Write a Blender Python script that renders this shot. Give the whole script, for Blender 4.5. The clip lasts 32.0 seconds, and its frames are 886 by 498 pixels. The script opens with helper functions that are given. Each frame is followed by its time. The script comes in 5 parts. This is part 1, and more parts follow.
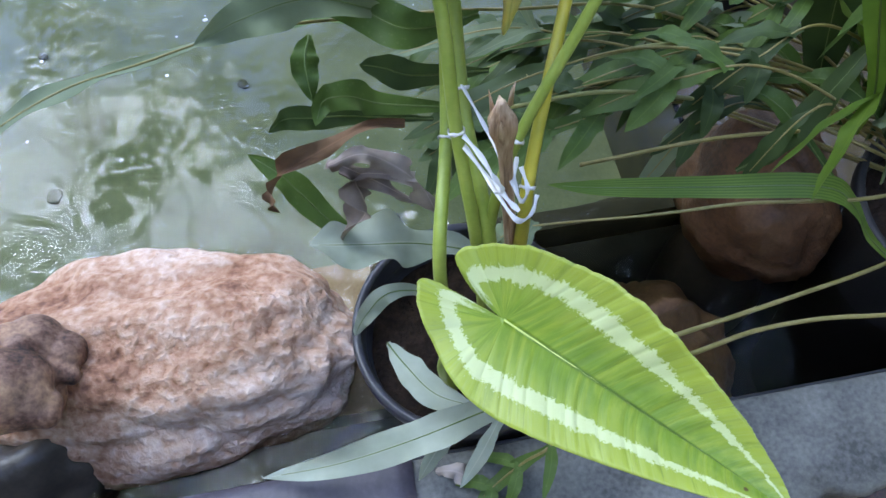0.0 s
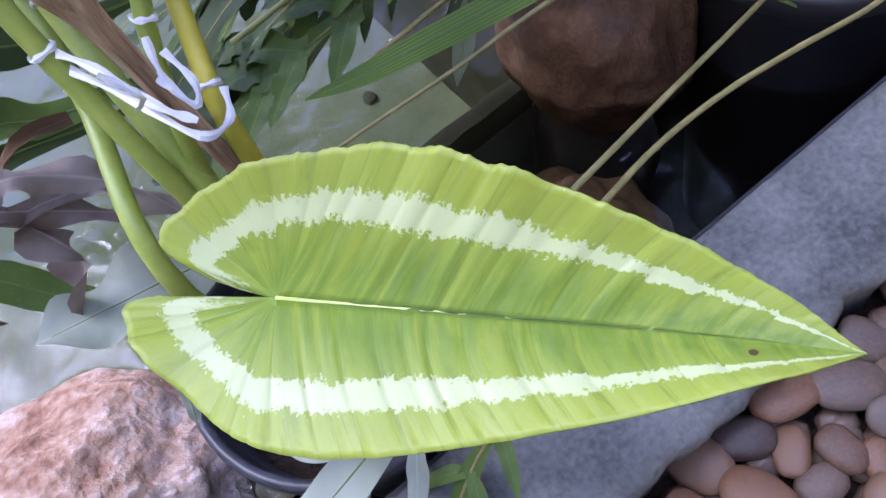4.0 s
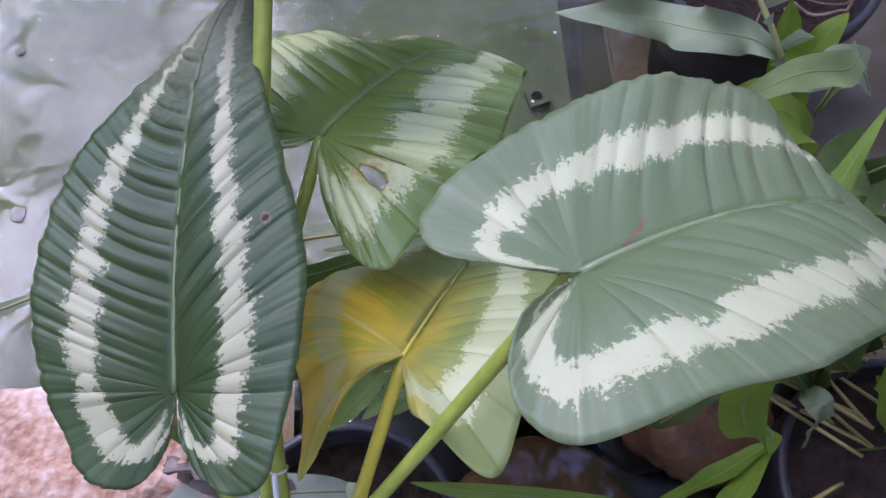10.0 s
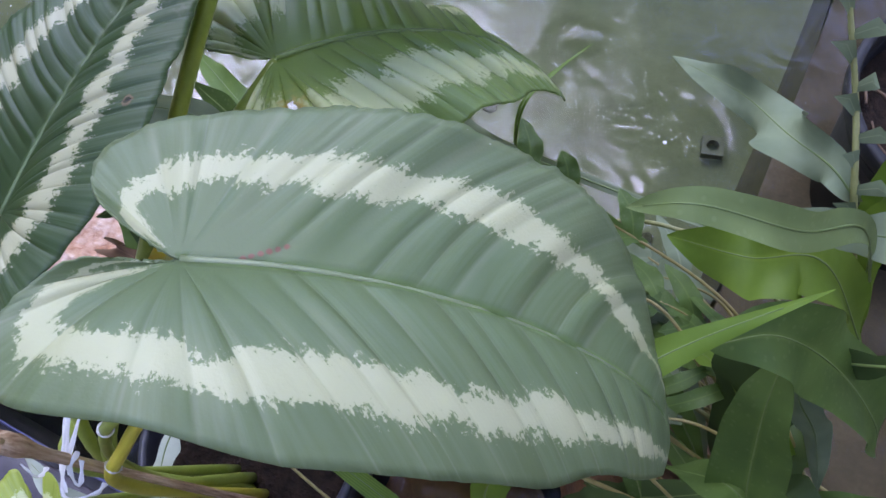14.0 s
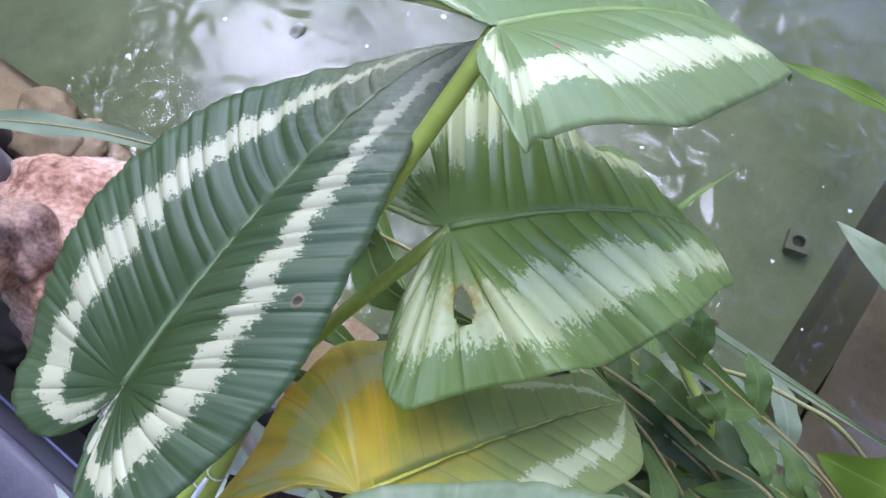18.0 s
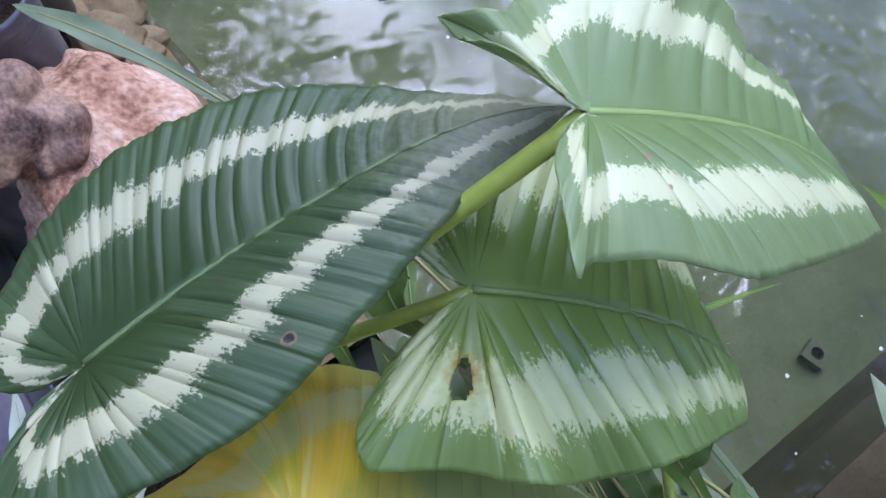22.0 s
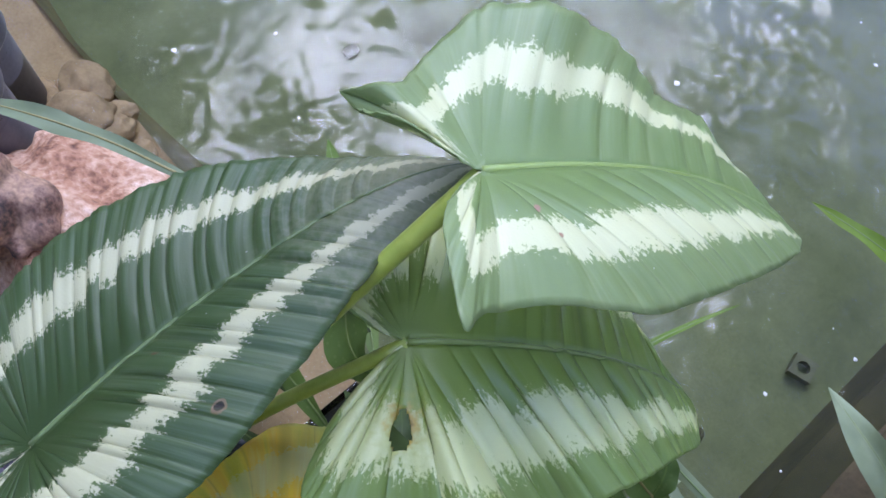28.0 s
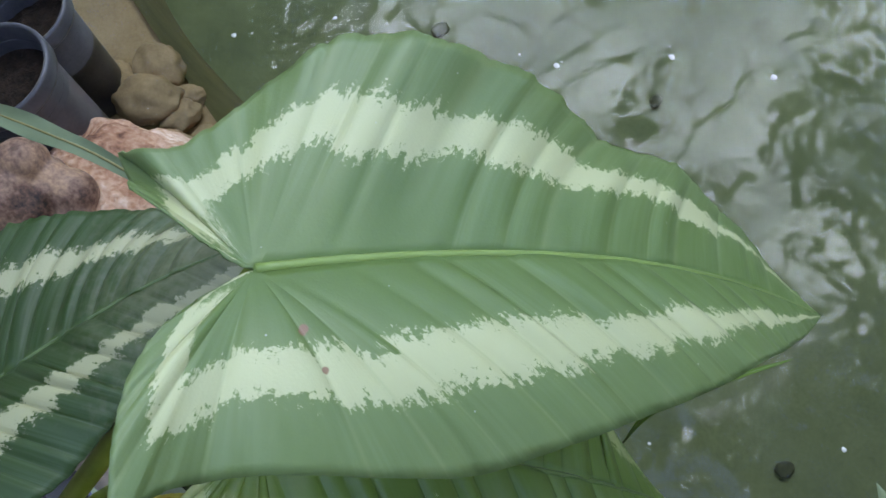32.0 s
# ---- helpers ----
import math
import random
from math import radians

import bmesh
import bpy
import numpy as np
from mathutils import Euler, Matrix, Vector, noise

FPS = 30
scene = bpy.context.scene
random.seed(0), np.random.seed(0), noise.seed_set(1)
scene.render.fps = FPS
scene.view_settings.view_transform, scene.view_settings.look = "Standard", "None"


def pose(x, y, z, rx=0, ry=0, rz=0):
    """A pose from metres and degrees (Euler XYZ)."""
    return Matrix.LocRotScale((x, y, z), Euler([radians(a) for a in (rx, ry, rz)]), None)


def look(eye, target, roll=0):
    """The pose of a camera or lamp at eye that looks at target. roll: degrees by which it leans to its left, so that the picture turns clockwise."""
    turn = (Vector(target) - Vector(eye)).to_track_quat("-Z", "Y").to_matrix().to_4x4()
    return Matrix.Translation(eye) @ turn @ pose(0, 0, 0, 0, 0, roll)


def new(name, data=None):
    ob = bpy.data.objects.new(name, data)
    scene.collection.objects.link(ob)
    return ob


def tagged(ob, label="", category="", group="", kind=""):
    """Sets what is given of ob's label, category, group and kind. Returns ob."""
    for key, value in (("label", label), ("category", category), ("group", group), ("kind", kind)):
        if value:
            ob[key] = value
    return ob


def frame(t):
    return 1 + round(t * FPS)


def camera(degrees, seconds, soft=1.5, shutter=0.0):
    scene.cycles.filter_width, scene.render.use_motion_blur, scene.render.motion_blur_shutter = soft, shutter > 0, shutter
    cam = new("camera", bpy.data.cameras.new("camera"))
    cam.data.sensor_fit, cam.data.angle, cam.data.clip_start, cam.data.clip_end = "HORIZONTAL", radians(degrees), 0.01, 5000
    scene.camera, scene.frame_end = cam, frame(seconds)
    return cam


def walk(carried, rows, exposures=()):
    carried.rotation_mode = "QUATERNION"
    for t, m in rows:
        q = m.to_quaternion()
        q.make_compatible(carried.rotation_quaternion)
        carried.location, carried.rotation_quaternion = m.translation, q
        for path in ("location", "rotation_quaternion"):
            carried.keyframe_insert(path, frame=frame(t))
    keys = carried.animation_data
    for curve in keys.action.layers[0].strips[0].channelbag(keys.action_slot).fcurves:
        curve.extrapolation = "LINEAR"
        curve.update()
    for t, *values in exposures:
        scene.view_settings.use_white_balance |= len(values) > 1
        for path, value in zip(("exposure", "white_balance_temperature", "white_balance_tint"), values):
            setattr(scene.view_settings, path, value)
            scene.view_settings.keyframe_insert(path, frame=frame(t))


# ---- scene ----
cam = camera(59.5, 32.0)
PATH = [
    (0, (-0.0408, -0.1882, 0.8724), (0.0316, 0.7986, -0.8706), -6.42),
    (0.5, (-0.0197, -0.2018, 0.8332), (0.1328, 0.7953, -0.8987), -13.27),
    (1, (-0.0001, -0.2140, 0.8089), (0.2119, 0.7754, -0.9212), -17.50),
    (1.5, (0.0158, -0.2127, 0.7902), (0.2380, 0.7553, -0.9507), -19.90),
    (2, (0.0270, -0.1996, 0.7674), (0.2900, 0.7017, -1.0034), -19.15),
    (2.5, (0.0193, -0.1807, 0.7254), (0.3018, 0.7383, -1.0333), -22.57),
    (4.5, (0.0392, -0.1512, 0.6567), (0.2816, 0.8027, -1.0893), -26.23),
    (5, (0.0267, -0.1506, 0.7004), (0.2727, 0.8338, -1.0281), -23.46),
    (5.5, (0.0277, -0.1160, 0.7657), (0.2806, 0.9067, -0.9394), -14.51),
    (6, (0.0594, -0.0809, 0.8174), (0.2282, 0.9431, -0.8972), -12.42),
    (6.5, (0.1059, -0.0327, 0.8628), (0.1570, 0.9610, -0.8770), -14.97),
    (7, (0.1181, 0.0119, 0.8854), (0.1093, 0.9724, -0.8737), -15.32),
    (7.5, (0.1171, 0.0470, 0.9082), (0.1053, 0.9881, -0.8614), -13.67),
    (8, (0.1302, 0.0770, 0.9180), (0.0848, 0.9637, -0.8790), -12.79),
    (8.5, (0.1430, 0.1005, 0.9296), (0.0665, 0.9321, -0.8925), -13.69),
    (9, (0.137, 0.101, 0.937), (0.052, 0.925, -0.883), -11.9),
    (9.5, (0.141, 0.102, 0.945), (0.051, 0.904, -0.885), -10.4),
    (10, (0.138, 0.105, 0.962), (0.096, 0.881, -0.881), -7.2),
    (10.5, (0.151, 0.112, 0.96), (0.006, 0.878, -0.882), -13.1),
    (11, (0.193, 0.152, 0.962), (-0.004, 0.903, -0.881), -7.2),
    (11.5, (0.226, 0.143, 0.967), (-0.104, 0.841, -0.878), -11.4),
    (12, (0.235, 0.125, 0.966), (-0.117, 0.786, -0.889), -12.2),
    (12.5, (0.254, 0.144, 0.955), (-0.098, 0.796, -0.902), -10.2),
    (13, (0.297, 0.155, 0.941), (-0.159, 0.733, -0.919), -15.5),
    (13.5, (0.315, 0.167, 0.937), (-0.184, 0.744, -0.912), -14.6),
    (15.5, (0.242, 0.123, 0.951), (-0.179, 0.789, -0.888), -11.2),
    (16, (0.212, 0.146, 0.939), (-0.199, 0.757, -0.921), -7.0),
    (16.5, (0.185, 0.166, 0.941), (-0.25, 0.758, -0.919), -4.4),
    (17, (0.169, 0.189, 0.937), (-0.287, 0.755, -0.926), -5.8),
    (17.5, (0.168, 0.222, 0.935), (-0.306, 0.771, -0.929), -6.1),
    (18, (0.164, 0.236, 0.936), (-0.335, 0.763, -0.928), -7.0),
    (18.5, (0.158, 0.249, 0.928), (-0.343, 0.732, -0.948), -4.2),
    (19, (0.154, 0.263, 0.926), (-0.354, 0.732, -0.951), -1.4),
    (19.5, (0.145, 0.272, 0.929), (-0.37, 0.714, -0.952), 0.6),
    (20, (0.144, 0.272, 0.927), (-0.364, 0.712, -0.957), 2.4),
    (20.5, (0.143, 0.271, 0.926), (-0.363, 0.72, -0.956), 4.0),
    (21, (0.137, 0.271, 0.925), (-0.367, 0.72, -0.957), 4.6),
    (21.5, (0.136, 0.27, 0.92), (-0.365, 0.719, -0.963), 4.9),
    (22, (0.13, 0.266, 0.92), (-0.373, 0.729, -0.959), 6.1),
    (22.5, (0.13, 0.262, 0.918), (-0.378, 0.722, -0.961), 5.6),
    (23, (0.143, 0.252, 0.918), (-0.365, 0.732, -0.956), 6.4),
    (23.5, (0.152, 0.241, 0.921), (-0.365, 0.726, -0.949), 6.0),
    (24, (0.151, 0.225, 0.923), (-0.371, 0.711, -0.945), 6.7),
    (24.5, (0.147, 0.198, 0.924), (-0.396, 0.666, -0.943), 6.2),
    (26.5, (0.145, 0.208, 0.93), (-0.428, 0.663, -0.931), 1.3),
    (27, (0.15, 0.246, 0.932), (-0.428, 0.723, -0.922), 0.7),
    (27.5, (0.156, 0.271, 0.931), (-0.428, 0.769, -0.916), 0.7),
    (28, (0.151, 0.292, 0.939), (-0.426, 0.82, -0.902), 1.3),
    (28.5, (0.149, 0.311, 0.926), (-0.423, 0.834, -0.918), 0.7),
    (29, (0.15, 0.343, 0.897), (-0.399, 0.834, -0.963), -1.6),
    (29.5, (0.159, 0.383, 0.87), (-0.43, 0.839, -0.987), -4.9),
    (30, (0.152, 0.407, 0.874), (-0.513, 0.78, -0.975), -11.5),
    (30.5, (0.145, 0.416, 0.87), (-0.546, 0.7, -0.986), -17.6),
    (31, (0.147, 0.422, 0.882), (-0.573, 0.661, -0.968), -20.1),
    (31.5, (0.157, 0.421, 0.882), (-0.552, 0.655, -0.974), -19.0),
    (32, (0.166, 0.429, 0.883), (-0.568, 0.629, -0.966), -21.0),
]
EXPOSURES = [(0.0, 3.64, 8870, 27), (2.0, 3.81, 8750, 38), (5.0, 3.81, 8100, 51), (6.0, 4.53, 8380, 47), (6.8, 4.41, 8180, 51), (8.0, 3.71, 8480, 57), (9.0, 3.51, 8480, 55), (11.0, 3.49, 8580, 54), (13.0, 3.48, 8580, 44), (16.0, 3.3, 8580, 46), (18.0, 3.9, 8380, 44), (20.0, 3.66, 8180, 40), (22.0, 3.61, 8180, 40), (24.0, 3.71, 8280, 43), (28.0, 3.63, 8550, 40), (29.5, 3.43, 9150, 34), (31.0, 3.07, 9650, 25), (32.0, 2.97, 9750, 22)]
walk(cam, [(t, look(eye, target, roll)) for t, eye, target, roll in PATH], EXPOSURES)

# ---- world and light ----
world = bpy.data.worlds.new("sky")
scene.world = world
world.use_nodes = True
wn = world.node_tree.nodes
sky = wn.new("ShaderNodeTexSky")
sky.sky_type, sky.sun_disc = "NISHITA", False
sky.sun_elevation, sky.sun_rotation = radians(60), radians(-48)
sky.dust_density, sky.ozone_density = 0.0, 8.0
world.node_tree.links.new(sky.outputs["Color"], wn["Background"].inputs["Color"])
wn["Background"].inputs["Strength"].default_value = 0.15
sun = new("sun", bpy.data.lights.new("sun", "SUN"))
sun.data.energy, sun.data.angle, sun.data.color = 1.1, radians(44), (0.5, 0.76, 1.0)
sun.matrix_world = look((-4.4, 4.0, 10.3), (0, 0, 0))

# ---- materials ----
def material(name, rough=0.6, metal=0.0, spec=0.5):
    m = bpy.data.materials.new(name)
    m.use_nodes = True
    b = m.node_tree.nodes["Principled BSDF"]
    b.inputs["Roughness"].default_value, b.inputs["Metallic"].default_value = rough, metal
    b.inputs["Specular IOR Level"].default_value = spec
    return m, m.node_tree.nodes, m.node_tree.links, b


def node(nodes, links, kind, values=(), **props):
    n = nodes.new(kind)
    for key, value in props.items():
        setattr(n, key, value)
    for key, value in dict(values).items():
        if isinstance(value, bpy.types.NodeSocket):
            links.new(value, n.inputs[key])
        else:
            n.inputs[key].default_value = value
    return n


def ramp(nodes, links, source, stops):
    n = nodes.new("ShaderNodeValToRGB")
    links.new(source, n.inputs["Fac"])
    el = n.color_ramp.elements
    while len(el) < len(stops):
        el.new(0.5)
    for e, (pos, col) in zip(el, stops):
        e.position, e.color = pos, (*col, 1) if len(col) == 3 else col
    return n.outputs["Color"]


def calc(nodes, links, op, a, b=0.0, c=0.0, clamp=False):
    n = nodes.new("ShaderNodeMath")
    n.operation, n.use_clamp = op, clamp
    for i, value in enumerate((a, b, c)):
        if isinstance(value, bpy.types.NodeSocket):
            links.new(value, n.inputs[i])
        else:
            n.inputs[i].default_value = value
    return n.outputs[0]


def mixed(nodes, links, fac, a, b, blend="MIX"):
    n = nodes.new("ShaderNodeMix")
    n.data_type, n.blend_type = "RGBA", blend
    for key, value in ((0, fac), (6, a), (7, b)):
        if isinstance(value, bpy.types.NodeSocket):
            links.new(value, n.inputs[key])
        else:
            n.inputs[key].default_value = (*value, 1) if isinstance(value, tuple) and len(value) == 3 else value
    return n.outputs[2]


def simple(name, stops, scale=20.0, rough=0.6, bump=0.3, detail=6.0, fine=200.0, spec=0.5, vary=0.0, depth=0.003, stretch=None, grit=0.25):
    """A stone, soil or wood like surface: colour from noise at two scales, fine bump, some change from piece to piece."""
    m, n, l, b = material(name, rough, 0, spec)
    co = node(n, l, "ShaderNodeTexCoord").outputs["Object"]
    if stretch:
        co = node(n, l, "ShaderNodeVectorMath", {0: co, 1: stretch}, operation="MULTIPLY").outputs["Vector"]
    big = node(n, l, "ShaderNodeTexNoise", {"Vector": co, "Scale": scale, "Detail": detail, "Roughness": 0.6})
    small = node(n, l, "ShaderNodeTexNoise", {"Vector": co, "Scale": fine, "Detail": 3.0})
    v = calc(n, l, "ADD", calc(n, l, "MULTIPLY", big.outputs["Fac"], 1.0 - grit), calc(n, l, "MULTIPLY", small.outputs["Fac"], grit))
    if vary:
        info = node(n, l, "ShaderNodeObjectInfo")
        v = calc(n, l, "ADD", v, calc(n, l, "MULTIPLY_ADD", info.outputs["Random"], vary, -vary / 2))
    l.new(ramp(n, l, v, stops), b.inputs["Base Color"])
    bn = node(n, l, "ShaderNodeBump", {"Strength": bump, "Distance": depth, "Height": v})
    l.new(bn.outputs["Normal"], b.inputs["Normal"])
    return m


KERB = simple("slate_kerb", [(0.36, (0.042, 0.044, 0.042)), (0.44, (0.085, 0.087, 0.08)), (0.52, (0.125, 0.127, 0.116)), (0.60, (0.165, 0.166, 0.15)), (0.68, (0.24, 0.24, 0.215))], 11, 0.6, 0.7, detail=11.0, grit=0.3, depth=0.004)
BOULDER = simple("pink_granite", [(0.34, (0.12, 0.04, 0.022)), (0.43, (0.36, 0.15, 0.085)), (0.51, (0.52, 0.285, 0.19)), (0.60, (0.65, 0.445, 0.355)), (0.70, (0.78, 0.62, 0.53))], 6, 0.8, 1.0, detail=14.0, fine=95.0, depth=0.02, grit=0.28)
PEBBLE = simple("pebble", [(0.12, (0.065, 0.038, 0.03)), (0.3, (0.145, 0.066, 0.038)), (0.5, (0.225, 0.09, 0.042)), (0.68, (0.195, 0.10, 0.06)), (0.9, (0.11, 0.072, 0.056))], 6, 0.5, 0.15, vary=0.8)
POT = simple("black_plastic", [(0.3, (0.016, 0.017, 0.022)), (0.7, (0.045, 0.047, 0.06))], 30, 0.36, 0.15)
SOIL = simple("soil", [(0.3, (0.008, 0.005, 0.004)), (0.7, (0.045, 0.026, 0.018))], 60, 0.95, 1.0, depth=0.012, spec=0.2)
BED = simple("pond_bed", [(0.3, (0.074, 0.096, 0.048)), (0.5, (0.122, 0.146, 0.078)), (0.7, (0.18, 0.196, 0.11))], 5, 0.9, 0.3)
ROCK = simple("brown_rock", [(0.3, (0.055, 0.02, 0.009)), (0.5, (0.175, 0.067, 0.028)), (0.7, (0.29, 0.14, 0.065))], 12, 0.6, 0.8, depth=0.006)
STALK = simple("stalk_green", [(0.3, (0.195, 0.285, 0.04)), (0.7, (0.35, 0.42, 0.08))], 30, 0.4, 0.05)


YELLOW_STALK = simple("stalk_yellow", [(0.3, (0.41, 0.36, 0.0336)), (0.7, (0.593, 0.47, 0.063))], 30, 0.4, 0.05)
STAKE = simple("weathered_wood", [(0.34, (0.17, 0.08, 0.044)), (0.45, (0.45, 0.25, 0.145)), (0.60, (0.70, 0.48, 0.33))], 180, 0.8, 1.0, fine=500.0, depth=0.004, stretch=(0.9, 1, 0.0672))
TIE = simple("white_plastic", [(0.3, (0.62, 0.61, 0.60)), (0.7, (0.85, 0.84, 0.83))], 60, 0.4, 0.2)
# black plastic again, darkened for the shade under the ferns
SHADEPOT = simple("shaded_plastic", [(0.3, (0.005, 0.0052, 0.007)), (0.7, (0.013, 0.0135, 0.018))], 30, 0.6, 0.15)
GREYPOT = simple("grey_plastic", [(0.3, (0.05, 0.048, 0.058)), (0.7, (0.105, 0.10, 0.118))], 30, 0.36, 0.15)
LINER = simple("rubber_liner", [(0.3, (0.012, 0.013, 0.018)), (0.7, (0.03, 0.032, 0.04))], 30, 0.5, 0.2)
# purplish liner lap, its colour lightened for the sheen on it
LAP = simple("sheen_liner", [(0.3, (0.035, 0.03, 0.042)), (0.5, (0.06, 0.05, 0.065)), (0.7, (0.10, 0.085, 0.10))], 14, 0.5, 0.4)
BLUE = simple("blue_welt", [(0.3, (0.05, 0.06, 0.14)), (0.7, (0.10, 0.12, 0.26))], 30, 0.4, 0.1)
SHELF = simple("brown_silt", [(0.3, (0.22, 0.13, 0.08)), (0.5, (0.40, 0.25, 0.16)), (0.7, (0.52, 0.34, 0.23))], 7, 0.95, 0.5)
SHELFSTONE = simple("brown_stone", [(0.3, (0.055, 0.038, 0.024)), (0.5, (0.105, 0.072, 0.047)), (0.7, (0.165, 0.115, 0.078))], 9, 0.9, 0.6)
LEDGE = simple("algae_wall", [(0.3, (0.036, 0.036, 0.018)), (0.5, (0.068, 0.062, 0.031)), (0.7, (0.11, 0.092, 0.047))], 8, 0.9, 0.4)
LEDGE_OLIVE = simple("olive_wall", [(0.3, (0.09, 0.08, 0.04)), (0.5, (0.16, 0.135, 0.068)), (0.7, (0.24, 0.19, 0.10))], 8, 0.9, 0.4)
SHELFROCK = simple("silted_rock", [(0.3, (0.27, 0.165, 0.11)), (0.7, (0.60, 0.38, 0.25))], 14, 0.8, 0.6)
SILTSTONE = simple("dark_bed_stone", [(0.3, (0.035, 0.04, 0.022)), (0.7, (0.08, 0.083, 0.05))], 30, 0.9, 0.4)
ROCK_SUNK = simple("sunken_brown_rock", [(0.3, (0.085, 0.034, 0.015)), (0.5, (0.20, 0.085, 0.038)), (0.7, (0.32, 0.155, 0.075))], 9, 0.7, 0.3, depth=0.004)
BANK = simple("dark_silt", [(0.3, (0.03, 0.028, 0.016)), (0.5, (0.055, 0.048, 0.029)), (0.7, (0.085, 0.07, 0.044))], 9, 0.95, 0.4)
MURK = simple("murky_wall", [(0.3, (0.02, 0.019, 0.012)), (0.7, (0.042, 0.038, 0.024))], 8, 0.95, 0.2)
ROCK_DARK = simple("wet_rock", [(0.3, (0.0228, 0.018, 0.0151)), (0.7, (0.0798, 0.06, 0.0462))], 14, 0.4, 0.6)
SPACER = simple("grey_concrete", [(0.3, (0.085, 0.095, 0.062)), (0.7, (0.14, 0.146, 0.10))], 40, 0.85, 0.3)
FROG = simple("painted_stone", [(0.36, (0.03, 0.018, 0.015)), (0.44, (0.155, 0.072, 0.05)), (0.51, (0.28, 0.15, 0.105)), (0.58, (0.44, 0.235, 0.145)), (0.68, (0.62, 0.42, 0.26))], 17, 0.55, 0.6, depth=0.004, spec=0.3)
STIPE = simple("fern_stipe", [(0.3, (0.148, 0.13, 0.0336)), (0.7, (0.342, 0.26, 0.101))], 25, 0.5, 0.1)
RIB_FERN = simple("fern_midrib", [(0.3, (0.085, 0.145, 0.04)), (0.7, (0.13, 0.20, 0.06))], 25, 0.5, 0.1)
STIPE_PALE = simple("pale_stipe", [(0.3, (0.182, 0.2, 0.0672)), (0.7, (0.308, 0.29, 0.109))], 25, 0.5, 0.1)
BARK = simple("bark", [(0.3, (0.05, 0.035, 0.025)), (0.7, (0.16, 0.12, 0.09))], 9, 0.9, 0.9, depth=0.02)
SPECK = simple("white_speck", [(0.3, (0.42, 0.42, 0.406)), (0.7, (0.595, 0.595, 0.574))], 80, 0.5, 0.0)
PEBBLE_LOW = simple("pebble_low", [(0.2, (0.057, 0.04, 0.0336)), (0.5, (0.16, 0.09, 0.063)), (0.8, (0.251, 0.19, 0.143))], 18, 0.5, 0.1)


def foliage(name, dark, light, rough=0.42, through_amount=0.25, dots=0.0, vary=True, stripes=0.0):
    m, n, l, b = material(name, rough + 0.06, 0.0, 0.25)
    co = node(n, l, "ShaderNodeTexCoord").outputs["Object"]
    uv = node(n, l, "ShaderNodeUVMap", uv_map="veins").outputs["UV"]
    sep = node(n, l, "ShaderNodeSeparateXYZ", {"Vector": uv})
    big = node(n, l, "ShaderNodeTexNoise", {"Vector": co, "Scale": 18.0, "Detail": 5.0}).outputs["Fac"]
    v = calc(n, l, "MULTIPLY_ADD", big, 1.6, -0.3)
    if vary:
        v = calc(n, l, "ADD", v, calc(n, l, "MULTIPLY_ADD", node(n, l, "ShaderNodeObjectInfo").outputs["Random"], 0.5, -0.25))
    colour = ramp(n, l, v, [(0.15, dark), (0.85, light)])
    rib = calc(n, l, "SUBTRACT", 1.0, calc(n, l, "MULTIPLY", sep.outputs["Y"], 9.0), clamp=True)
    colour = mixed(n, l, calc(n, l, "MULTIPLY", rib, 0.22), colour, (min(1, light[0] * 2.2), min(1, light[1] * 1.8), light[2] * 1.8))
    if dots:
        cells = node(n, l, "ShaderNodeTexVoronoi", {"Vector": co, "Scale": 170.0}).outputs["Distance"]
        spot = calc(n, l, "MULTIPLY", calc(n, l, "SUBTRACT", 0.28, cells), 8.0, clamp=True)
        colour = mixed(n, l, calc(n, l, "MULTIPLY", spot, dots), colour, (0.35, 0.42, 0.22))
    if stripes:
        ridge = calc(n, l, "SINE", calc(n, l, "MULTIPLY", sep.outputs["Y"], 26.0))
        colour = mixed(n, l, calc(n, l, "MULTIPLY_ADD", ridge, stripes, stripes), colour, dark)
    l.new(colour, b.inputs["Base Color"])
    bn = node(n, l, "ShaderNodeBump", {"Strength": 0.25, "Distance": 0.002, "Height": big})
    l.new(bn.outputs["Normal"], b.inputs["Normal"])
    tr = node(n, l, "ShaderNodeBsdfTranslucent", {"Color": colour})
    mix = node(n, l, "ShaderNodeMixShader", {"Fac": through_amount, 1: b.outputs[0], 2: tr.outputs[0]})
    l.new(mix.outputs[0], n["Material Output"].inputs["Surface"])
    return m


FERN = foliage("fern_green", (0.045, 0.098, 0.022), (0.098, 0.182, 0.042), dots=0.06)
FERN_DARK = foliage("fern_dark", (0.028, 0.056, 0.018), (0.06, 0.108, 0.033))
FERN_PALE = foliage("fern_pale", (0.115, 0.16, 0.09), (0.22, 0.28, 0.165), 0.5)
FERN_SILVER = foliage("fern_silver", (0.235, 0.28, 0.205), (0.43, 0.48, 0.38), 0.5)
FERN_LIGHT = foliage("fern_light", (0.09, 0.145, 0.05), (0.17, 0.245, 0.09), 0.45, dots=0.1)
FERN_BRIGHT = foliage("fern_bright", (0.075, 0.16, 0.018), (0.15, 0.26, 0.036), through_amount=0.35)
GRASSY = foliage("grass_green", (0.0741, 0.16, 0.021), (0.16, 0.26, 0.0462), stripes=0.48)
WITHERED = foliage("withered", (0.17, 0.12, 0.10), (0.50, 0.41, 0.36), 0.8, 0.1)
WITHERED_BROWN = foliage("withered_brown", (0.07, 0.035, 0.02), (0.24, 0.13, 0.075), 0.8, 0.1)
